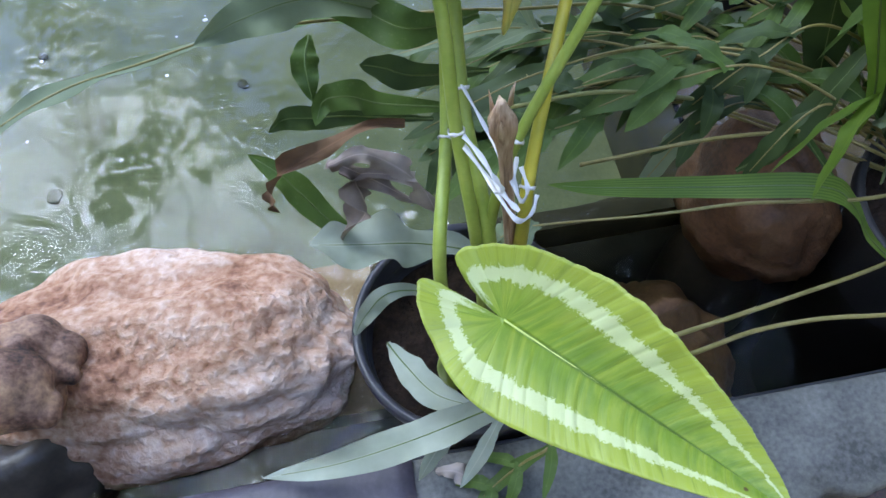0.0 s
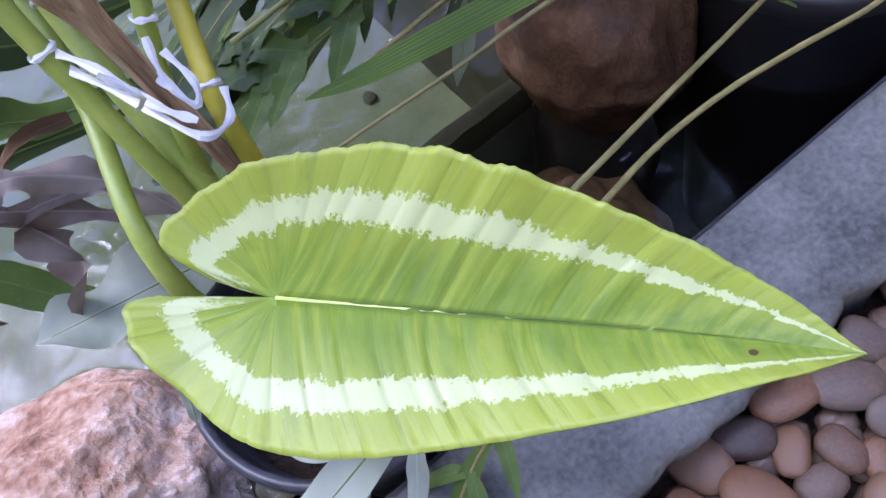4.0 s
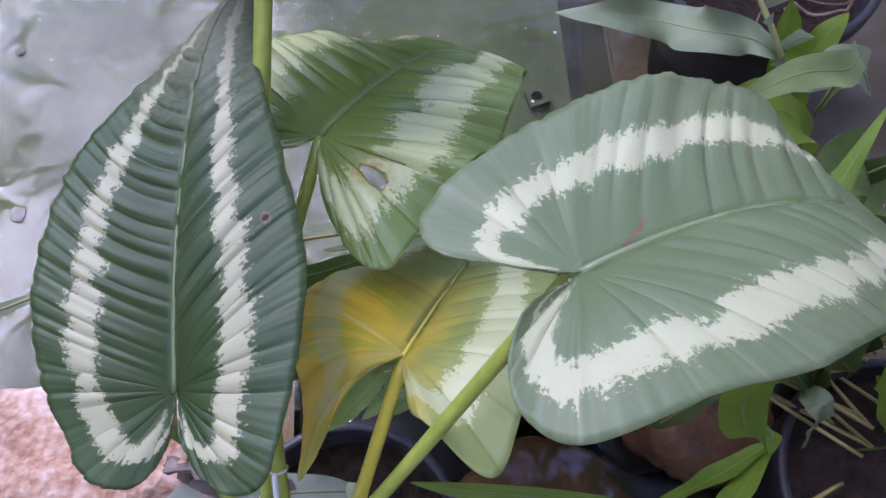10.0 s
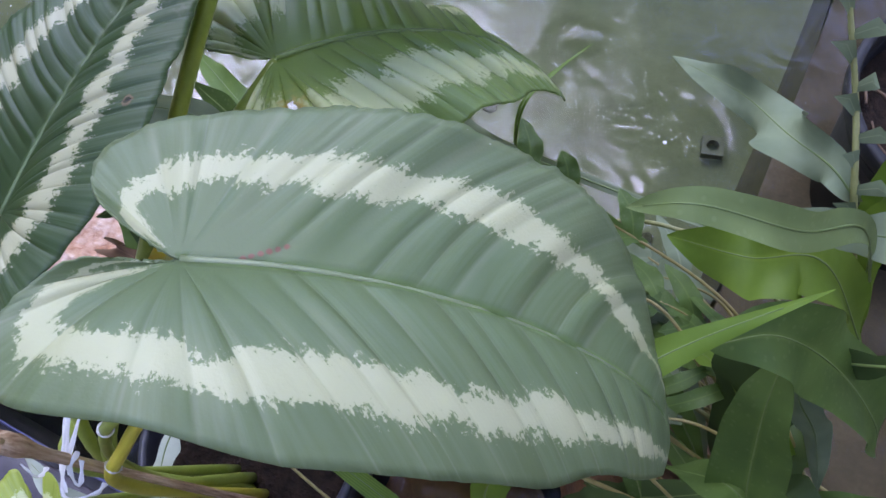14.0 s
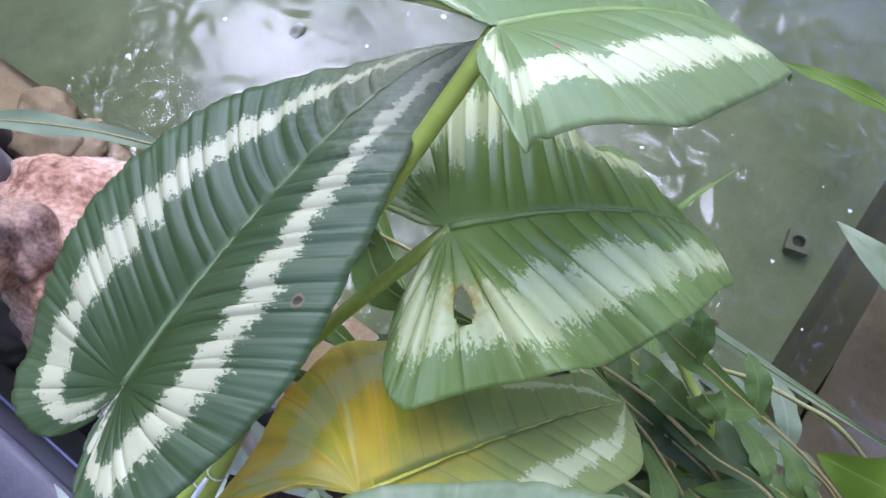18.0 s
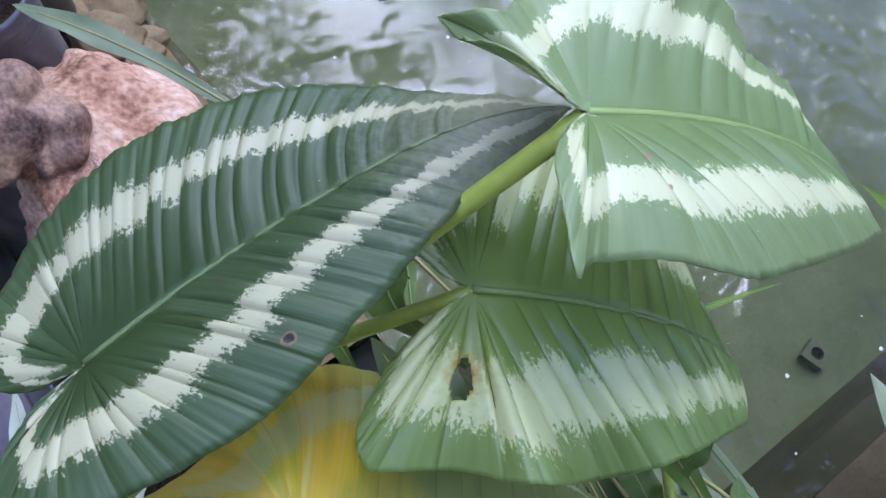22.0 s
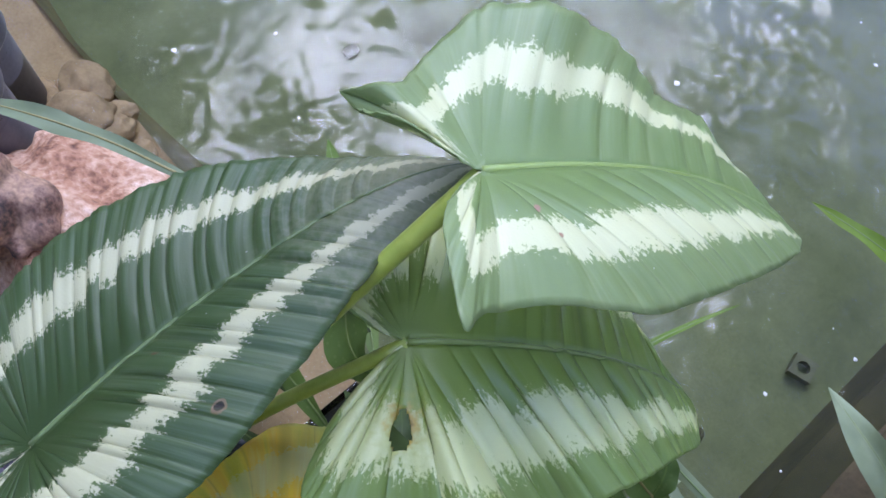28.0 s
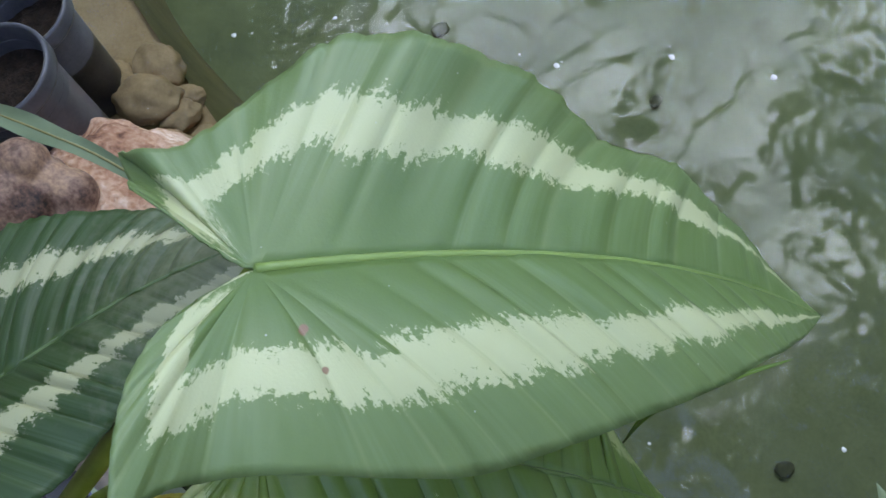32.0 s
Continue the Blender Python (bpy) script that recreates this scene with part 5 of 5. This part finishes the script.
frond([(0.47, 0.16, 0.21), (0.351, 0.122, 0.282), (0.245, 0.128, 0.300), (0.166, 0.135, 0.296), (0.085, 0.150, 0.285), (0.05, 0.158, 0.272), (0.03, 0.16, 0.25)], 0.012, 2, FERN_PALE, 12, 0.72, 0.055, label="pale fern frond on a long thin stem over the dark water")
single_leaf([(0.40, 0.21, 0.25), (0.371, 0.189, 0.336), (0.318, 0.174, 0.45), (0.281, 0.178, 0.545), (0.292, 0.212, 0.594), (0.332, 0.272, 0.594), (0.392, 0.34, 0.572)], 0.0115, FERN_BRIGHT, 4.0, (0.81, -0.46, 0.10), label="broad bright green strap of a fern, arching over", wave=0.6)
single_leaf([(0.50, 0.26, 0.22), (0.44, 0.26, 0.33), (0.41, 0.30, 0.42), (0.40, 0.34, 0.47)], 0.026, FERN, 5.0, (0.89, -0.16, 0.32), label="broad green upright fern strap")
single_leaf([(0.52, 0.20, 0.22), (0.49, 0.22, 0.33), (0.47, 0.25, 0.42)], 0.024, FERN_BRIGHT, 6.0, (0.81, -0.42, 0.28), label="bright green upright fern strap")
# the clump at the pond's edge, seen beside the broad grey-green leaf
single_leaf([(0.46, 0.46, 0.36), (0.405, 0.40, 0.53), (0.367, 0.357, 0.582), (0.318, 0.331, 0.620), (0.287, 0.328, 0.597)], 0.011, FERN_LIGHT, 7.0, (-0.14, 0.87, 0.39), label="pale green fern leaf with a drooping tip", wave=0.25)
single_leaf([(0.53, 0.37, 0.25), (0.497, 0.36, 0.345), (0.438, 0.35, 0.445), (0.386, 0.33, 0.513), (0.350, 0.30, 0.535)], 0.028, FERN, 9.0, (-0.09, 0.87, 0.31), label="broad arching green fern leaf with pale spore dots", wave=0.3)
single_leaf([(0.50, 0.46, 0.24), (0.418, 0.44, 0.40), (0.371, 0.43, 0.385), (0.310, 0.42, 0.390)], 0.032, FERN_BRIGHT, 51.0, (-0.14, 0.84, 0.47), label="broad deep green lobed leaf low at the pond's edge", wave=0.5)
single_leaf([(0.46, 0.36, 0.46), (0.416, 0.36, 0.39), (0.418, 0.34, 0.30), (0.44, 0.32, 0.15)], 0.036, FERN_DARK, 52.0, (0.94, -0.24, 0.14), label="large dark green hanging fern leaf", wave=0.25)
single_leaf([(0.420, 0.335, 0.445), (0.427, 0.33, 0.42), (0.454, 0.325, 0.375), (0.50, 0.32, 0.25)], 0.012, FERN_PALE, 53.0, (0.90, 0.21, 0.37), label="small pale curled fern leaf hanging down", wave=0.5, cup=0.5)
single_leaf([(0.33, 0.26, 0.14), (0.36, 0.255, 0.18), (0.402, 0.27, 0.235), (0.457, 0.30, 0.294)], 0.015, FERN_DARK, 54.0, (0.49, -0.83, 0.04), label="dark green fern leaf with a pointed tip low in the clump", wave=0.3)
single_leaf([(0.46, 0.29, 0.14), (0.50, 0.30, 0.20), (0.528, 0.31, 0.25), (0.56, 0.33, 0.29)], 0.024, FERN, 55.0, (0.50, -0.82, 0.07), label="broad green fern leaf low in the clump", wave=0.3)
single_leaf([(0.50, 0.49, 0.20), (0.46, 0.52, 0.325), (0.448, 0.53, 0.374), (0.438, 0.542, 0.418)], 0.016, FERN_BRIGHT, 56.0, (0.95, -0.03, 0.23), label="bright green pointed leaf beside the shoot", wave=0.3)
single_leaf([(0.50, 0.48, 0.22), (0.458, 0.50, 0.345), (0.463, 0.51, 0.39), (0.484, 0.525, 0.415)], 0.017, FERN_BRIGHT, 57.0, (0.81, -0.43, -0.04), label="bright green pointed leaf beside the shoot", wave=0.3)
single_leaf([(0.50, 0.46, 0.38), (0.457, 0.45, 0.446), (0.416, 0.44, 0.455), (0.370, 0.43, 0.466)], 0.016, FERN_PALE, 58.0, (0.02, 0.77, 0.62), label="pale green fern leaf arching over the clump", wave=0.3)
single_leaf([(0.425, 0.495, 0.40), (0.399, 0.51, 0.410), (0.365, 0.54, 0.388), (0.318, 0.585, 0.358), (0.252, 0.62, 0.329)], 0.020, FERN_PALE, 10.0, (0.27, 0.74, 0.61), label="pale wavy curled fern leaf", cup=0.3, wave=1.1)
rnd = random.Random(77)
for k in range(14):
    base = Vector((rnd.uniform(0.47, 0.60), rnd.uniform(0.18, 0.34), 0.16))
    out = Vector((rnd.uniform(-0.11, 0.12), rnd.uniform(-0.15, 0.07), 0))
    rise = rnd.uniform(0.14, 0.27)
    tip = base + out * 1.15 + Vector((0, 0, rise * rnd.uniform(0.55, 0.95)))
    single_leaf([base, base + out * 0.35 + Vector((0, 0, rise * 0.7)), base + out * 0.75 + Vector((0, 0, rise)), tip], rnd.uniform(0.018, 0.030), rnd.choice((FERN, FERN_DARK, FERN_DARK, FERN_BRIGHT)), 100.0 + k,
                out.cross(Vector((0, 0, 1))) + Vector((0.1, 0.05, rnd.uniform(-0.2, 0.2))), label="broad green fern leaf of the clump in the pot", wave=0.35)
for k in range(9):
    base = Vector((rnd.uniform(0.36, 0.50), rnd.uniform(0.20, 0.36), rnd.uniform(0.14, 0.18)))
    out = Vector((rnd.uniform(-0.16, 0.02), rnd.uniform(-0.06, 0.16), 0))
    single_leaf([base, base + out * 0.5 + Vector((0, 0, 0.07)), base + out + Vector((0, 0, rnd.uniform(0.0, 0.06)))], rnd.uniform(0.010, 0.018), rnd.choice((FERN_PALE, FERN_DARK, FERN)), 130.0 + k,
                out.cross(Vector((0, 0, 1))) + Vector((0.05, 0.1, 0.05)), label="small green fern leaf low in the clump", wave=0.4)
# young upright shoot with small lobes
shoot = tagged(group_of("fern_shoot"), "young upright fern shoot with small pale lobes", "fern")
sline = curve_points([(0.51, 0.46, 0.18), (0.465, 0.478, 0.30), (0.422, 0.49, 0.406), (0.396, 0.534, 0.446), (0.366, 0.569, 0.49), (0.34, 0.60, 0.525)], 30)
vs, fs = tube(sline, [0.0032 - 0.0015 * i / len(sline) for i in range(len(sline))], 8)
mesh_of("stem", vs, fs, STIPE_PALE, shoot)
for k in range(12):
    q = sline[min(len(sline) - 1, 11 + k * 2)]
    o = Vector(((-1) ** k * 0.016, -0.006, 0.016)) * (1.3 if k % 3 else 0.8)
    verts, faces, uvs = [], [], []
    strap(verts, faces, uvs, [q, q + o * 0.5 + Vector((0, 0, 0.008)), q + o], 0.006, Vector((0, 0.5, 1)), 0.2, 0.3, k, 0.5, 0.4)
    leaf_mesh("lobe", verts, faces, uvs, FERN_PALE, shoot)
# bare stems bowing over the dark water and through the thicket
for pts, mat in (([(0.52, 0.14, 0.13), (0.44, 0.11, 0.17), (0.361, 0.08, 0.216), (0.281, 0.059, 0.244), (0.215, 0.044, 0.261), (0.155, 0.034, 0.266), (0.12, 0.03, 0.25)], STIPE), ([(0.56, 0.06, 0.14), (0.45, 0.037, 0.19), (0.356, 0.033, 0.227), (0.296, 0.037, 0.236), (0.233, 0.033, 0.247), (0.168, 0.017, 0.266), (0.12, 0.015, 0.26)], STIPE),
                 ([(0.52, 0.30, 0.14), (0.438, 0.30, 0.16), (0.321, 0.30, 0.21), (0.182, 0.30, 0.265), (0.078, 0.30, 0.268)], STIPE_PALE), ([(0.54, 0.40, 0.10), (0.497, 0.40, 0.11), (0.347, 0.42, 0.145), (0.228, 0.42, 0.155), (0.15, 0.42, 0.14)], STIPE_PALE),
                 ([(0.52, 0.45, 0.14), (0.491, 0.47, 0.166), (0.372, 0.50, 0.232), (0.315, 0.50, 0.241), (0.271, 0.50, 0.221), (0.24, 0.50, 0.18)], STIPE_PALE), ([(0.53, 0.33, 0.15), (0.40, 0.35, 0.22), (0.25, 0.35, 0.265), (0.10, 0.33, 0.275)], STIPE_PALE), ([(0.54, 0.28, 0.14), (0.42, 0.26, 0.19), (0.28, 0.25, 0.225), (0.14, 0.25, 0.22)], STIPE)):
    vs, fs = tube(curve_points(pts, 30), 0.0022, 8)
    tagged(mesh_of("bare_frond", vs, fs, mat, None), "thin green-brown fern stem bowing over the dark water", "stem", "bare fern stems")
single_leaf([(0.158, 0.026, 0.272), (0.11, 0.05, 0.25), (0.06, 0.07, 0.24)], 0.013, FERN_PALE, 14.0, (0.4, 0.8, -0.2), label="pale fern leaf lying over the pot's rim")
# plants behind: lobed leaves and shoots over the open water
single_leaf([(0.42, 0.50, 0.27), (0.164, 0.50, 0.272), (0.084, 0.50, 0.283), (0.016, 0.50, 0.286)], 0.010, FERN_PALE, 15.0, (0.07, 0.80, 0.60), label="thin pale fern leaf stretched over the water", wave=0.6, wide_at=0.75)
frond([(0.50, 0.40, 0.16), (0.38, 0.45, 0.24), (0.25, 0.46, 0.29), (0.196, 0.454, 0.33), (0.15, 0.47, 0.33)], 0.014, 3, FERN, 70, 0.4, 0.06)
frond([(0.48, 0.42, 0.14), (0.36, 0.47, 0.18), (0.26, 0.50, 0.17), (0.20, 0.52, 0.13)], 0.018, 4, FERN_PALE, 71, 0.3, 0.07)
frond([(0.46, 0.36, 0.15), (0.32, 0.40, 0.22), (0.18, 0.42, 0.22), (0.10, 0.46, 0.18)], 0.020, 4, FERN_DARK, 72, 0.3, 0.08)
vs, fs = tube(curve_points([(0.30, 0.41, 0.14), (0.262, 0.43, 0.265), (0.225, 0.45, 0.279), (0.188, 0.472, 0.288)], 20), 0.0042, 8)
tagged(mesh_of("bare_frond", vs, fs, STALK, None), "green stem of a fern leaf above the water", "stem", "bare fern stems")
for k, (pts, w) in enumerate((([(0.262, 0.425, 0.27), (0.23, 0.43, 0.268), (0.206, 0.44, 0.25), (0.18, 0.45, 0.21)], 0.016), ([(0.262, 0.43, 0.265), (0.235, 0.425, 0.34), (0.24, 0.415, 0.365), (0.252, 0.408, 0.375)], 0.013))):
    single_leaf(pts, w, FERN, 73.0 + k, (0.5, 0.6, 0.4), label="green fern leaf on a stem above the water", wave=0.4)
single_leaf([(0.13, 0.53, 0.15), (0.13, 0.55, 0.262), (0.142, 0.60, 0.264), (0.162, 0.668, 0.244)], 0.0034, GRASSY, 16.0, (0.9, 0.2, 0.2), "grass_leaf", "thin green grass blade bending over the water", 0.2, 0.02, group="grass blades")
single_leaf([(0.32, 0.84, 0.20), (0.25, 0.835, 0.22), (0.19, 0.83, 0.222), (0.138, 0.824, 0.218)], 0.009, FERN_BRIGHT, 17.0, (0.1, 0.9, 0.2), "grass_leaf", "thin bright green leaf tip over the water", 0.2, 0.3, group="grass blades")
# withered leaf, curled
dead = tagged(group_of("withered_leaf"), "curled withered brown and purple-grey leaf hanging over the water", "leaf")
for pts, w, s in (([(-0.03, 0.24, 0.345), (-0.06, 0.24, 0.35), (-0.104, 0.24, 0.329), (-0.149, 0.245, 0.294), (-0.169, 0.25, 0.252), (-0.166, 0.25, 0.228)], 0.008, 1), ([(-0.03, 0.19, 0.335), (-0.076, 0.19, 0.352), (-0.076, 0.185, 0.325), (-0.077, 0.185, 0.30), (-0.101, 0.185, 0.271), (-0.111, 0.184, 0.268)], 0.009, 2),
                  ([(-0.098, 0.19, 0.37), (-0.069, 0.19, 0.378), (-0.045, 0.19, 0.355), (-0.025, 0.185, 0.325), (-0.015, 0.18, 0.285)], 0.0105, 3), ([(-0.10, 0.20, 0.36), (-0.086, 0.19, 0.366), (-0.06, 0.19, 0.335), (-0.03, 0.185, 0.30)], 0.008, 4)):
    verts, faces, uvs = [], [], []
    strap(verts, faces, uvs, curve_points(pts, 18), w, Vector((0.2, 0.7, 0.5)), 0.9, 1.5, s * 2.1, 0.5, 0.5)
    leaf_mesh("lobe", verts, faces, uvs, WITHERED_BROWN if s == 1 else WITHERED, dead)

# ---- roots in the far pot, a twig and a dry leaf by the kerb ----
TWIG = [(0.343, -0.132, 0.078), (0.36, -0.141, 0.08), (0.346, -0.157, 0.08), (0.322, -0.172, 0.078)]
DRY = [(-0.059, 0.0, 0.109), (-0.042, -0.005, 0.118), (-0.03, -0.011, 0.114), (-0.024, -0.013, 0.109)]
WOOD_PALE = simple("pale_twig", [(0.3, (0.3, 0.24, 0.17)), (0.7, (0.5, 0.42, 0.32))], 60, 0.8, 0.4)
ROOT_BROWN = simple("dry_root", [(0.3, (0.057, 0.03, 0.0185)), (0.7, (0.251, 0.15, 0.0924))], 40, 0.85, 0.5)
roots = tagged(group_of("bare_roots"), "tangle of thin dry brown roots over the black pot", "roots")
rnd = random.Random(63)
for k in range(18):
    a = rnd.uniform(0, 6.28)
    c = Vector((0.575 + 0.06 * math.cos(a), 0.83 + 0.06 * math.sin(a), 0.112))
    pts = [c]
    for j in range(4):
        a += rnd.uniform(-0.9, 0.9)
        c = c + Vector((0.03 * math.cos(a), 0.03 * math.sin(a), rnd.uniform(-0.006, 0.014)))
        d = Vector((c.x - 0.575, c.y - 0.83, 0))
        if d.length > 0.12:
            c = Vector((0.575, 0.83, c.z)) + d.normalized() * 0.12
        pts.append(Vector((c.x, c.y, max(0.108, c.z))))
    vs, fs = tube(curve_points(pts, 16), rnd.uniform(0.0012, 0.0026), 6)
    mesh_of("root", vs, fs, ROOT_BROWN, roots)
vs, fs = tube(curve_points([TWIG[0], TWIG[1], TWIG[2], TWIG[3]], 18), 0.0008, 7)
tagged(mesh_of("twig", vs, fs, WOOD_PALE), "thin pale twig lying on the pebbles", "twig")
verts, faces, uvs = [], [], []
strap(verts, faces, uvs, curve_points(DRY, 16), 0.010, Vector((0.3, 0.9, 0.3)), 0.6, 0.9, 4.0, 0.4, 0.5)
tagged(leaf_mesh("dry_leaf", verts, faces, uvs, WITHERED), "small curled dry leaf lying on the kerb", "leaf")

# ---- floating specks ----
verts, faces = [], []
rnd = random.Random(5)
for k in range(52):
    x, y, r = rnd.uniform(-0.9, 0.34), rnd.uniform(0.42, 1.6), rnd.choice((0.0014, 0.002, 0.003, 0.0045))
    c = len(verts)
    verts.append((x, y, 0.003))
    for j in range(7):
        a = 2 * math.pi * j / 7
        q = r * rnd.uniform(0.7, 1.2)
        verts.append((x + q * math.cos(a), y + q * math.sin(a), 0.0012))
    for j in range(7):
        faces.append((c, c + 1 + j, c + 1 + (j + 1) % 7))
tagged(mesh_of("floating_specks", verts, faces, SPECK), "tiny white petals and dust floating on the water", "debris", kind="stuff")

# ---- trees round the pond, out of view; crown gaps set where sky light enters ----
def crown_leaves(count, seed, az0, az1, el0, el1, radius):
    rnd = random.Random(seed)
    verts, faces = [], []
    for k in range(count):
        az, el = radians(rnd.uniform(az0, az1)), math.asin(rnd.uniform(math.sin(radians(el0)), math.sin(radians(el1))))
        d_az, d_el = math.degrees(az), math.degrees(el)
        edge = 3.0 * noise.noise(Vector((d_az * 0.12, d_el * 0.12, 4)))
        clump = noise.noise(Vector((d_az * 0.16, d_el * 0.22, 9))) + 0.6 * noise.noise(Vector((d_az * 0.45, d_el * 0.6, 5)))
        low = 45.5
        if -86 + edge < d_az < (-23 if d_el < 57 else 1) + edge and low + edge * 0.5 < d_el < 69 + edge and clump < (0.3 if d_el < 50 else 0.12) and rnd.random() < 0.85:
            continue
        # overhead gap, added to let light in from the top
        if d_el > 78 + edge:
            continue
        if -70 < d_az < 24 and 24 < d_el < low + 1 and rnd.random() < (0.85 if d_el < 40 else 0.5):
            continue
        # gap behind the camera, added for fill light; the water doesn't reflect it
        if abs(d_az) > 125 + edge * 3 and 52 + edge < d_el < 82 + edge:
            continue
        r = radius * rnd.uniform(0.85, 1.25)
        c = Vector((math.sin(az) * math.cos(el), math.cos(az) * math.cos(el), math.sin(el))) * r + Vector((0, 0.5, 0))
        d = Vector((rnd.uniform(-1, 1), rnd.uniform(-1, 1), rnd.uniform(-1, 0.3))).normalized()
        s = d.orthogonal().normalized()
        w = rnd.uniform(0.05, 0.12)
        i = len(verts)
        verts += [c - d * w * 1.6, c + s * w * 0.8, c + d * w * 1.6, c - s * w * 0.8]
        faces.append((i, i + 1, i + 2, i + 3))
    return verts, faces


for k, (a0, a1, base) in enumerate(((-180, -90, (-4.2, -2.0, 0)), (-90, 0, (-3.0, 5.6, 0)), (0, 90, (3.6, 4.8, 0)), (90, 180, (3.4, -3.0, 0)))):
    tree = tagged(group_of("tree", base), "leafy garden tree whose branches overhang the pond", "tree", "trees round the pond")
    tree.location = (0, 0, 0)
    b = Vector(base)
    top = Vector((b.x * 0.75, b.y * 0.75, 3.2))
    line = curve_points([b, b * 0.95 + Vector((0.1, 0, 1.4)), top], 14)
    vs, fs = tube(line, [0.16 - 0.09 * i / len(line) for i in range(len(line))], 10)
    mesh_of("trunk", vs, fs, BARK, tree)
    for j in range(5):
        rr = random.Random(k * 10 + j)
        e = Vector((b.x * rr.uniform(0.1, 0.8), b.y * rr.uniform(0.1, 0.8), rr.uniform(3.4, 4.2)))
        vs, fs = tube(curve_points([line[9 + j % 4], (line[10] + e) / 2 + Vector((0, 0, 0.4)), e], 10), [0.06 - 0.045 * i / 11 for i in range(12)], 7)
        mesh_of("limb", vs, fs, BARK, tree)
    vs, fs = crown_leaves(8000, k, a0, a1, 2, 90, 4.4)
    tagged(mesh_of("crown", vs, fs, CANOPY, tree, "", False), kind="stuff")

# ---- pebbles, nearest last ----
meshes = []
for k in range(8):
    bm = bmesh.new()
    bmesh.ops.create_icosphere(bm, subdivisions=3, radius=1)
    for v in bm.verts:
        c = v.co.normalized()
        q = Vector((math.copysign(abs(c.x) ** 0.86, c.x), math.copysign(abs(c.y) ** 0.86, c.y), math.copysign(abs(c.z) ** 0.9, c.z)))
        v.co = q * (1 + 0.10 * noise.noise(c * 1.3 + Vector((k * 5, 2, 1))))
    me = bpy.data.meshes.new("pebble")
    bm.to_mesh(me)
    bm.free()
    me.materials.append(PEBBLE)
    me.shade_smooth()
    meshes.append(me)
rng = random.Random(4)
laid = []
for attempt in range(9000):
    if len(laid) >= 290:
        break
    x, y = rng.uniform(-0.25, 0.62), rng.uniform(-0.36, -0.098)
    a, b = rng.uniform(0.017, 0.029), 0
    b = a * rng.uniform(0.66, 0.95)
    close = [1 for (p, q, r) in laid if (p - x) ** 2 + (q - y) ** 2 < ((r + (a + b) / 2) * 0.86) ** 2]
    if close:
        continue
    laid.append((x, y, (a + b) / 2))
    ob = tagged(new("pebble", meshes[rng.randrange(8)]), "smooth flat river pebble beside the kerb", "pebble", "pebbles beside the kerb")
    ob.location, ob.scale = (x, y, 0.052 + rng.uniform(-0.004, 0.008)), (a * 1.1, b * 1.04, a * rng.uniform(0.34, 0.46))
    ob.rotation_euler = (rng.uniform(-0.3, 0.3), rng.uniform(-0.3, 0.3), rng.uniform(0, 3.1))
verts, faces = [], []
for attempt in range(5400):
    x, y, r = rng.uniform(-0.25, 0.62), rng.uniform(-0.36, -0.10), rng.uniform(0.012, 0.020)
    if attempt >= 420:
        x, y, r = rng.uniform(-2.9, 2.9), rng.uniform(-1.3, -0.11), rng.uniform(0.018, 0.028)
        if -0.28 < x < 0.65 and y > -0.385:
            continue
    c = len(verts)
    for j in range(5):
        el = -math.pi / 2 + math.pi * j / 4
        for i in range(8):
            az = 2 * math.pi * i / 8
            verts.append((x + r * 1.1 * math.cos(el) * math.cos(az), y + r * 0.85 * math.cos(el) * math.sin(az), 0.040 + r * 0.55 * math.sin(el)))
    for j in range(4):
        for i in range(8):
            p0, p1 = c + j * 8 + i, c + j * 8 + (i + 1) % 8
            faces.append((p0, p1, p1 + 8, p0 + 8))
tagged(mesh_of("lower_pebbles", verts, faces, PEBBLE_LOW), "smaller dark pebbles under the top layer", "pebbles", kind="stuff")
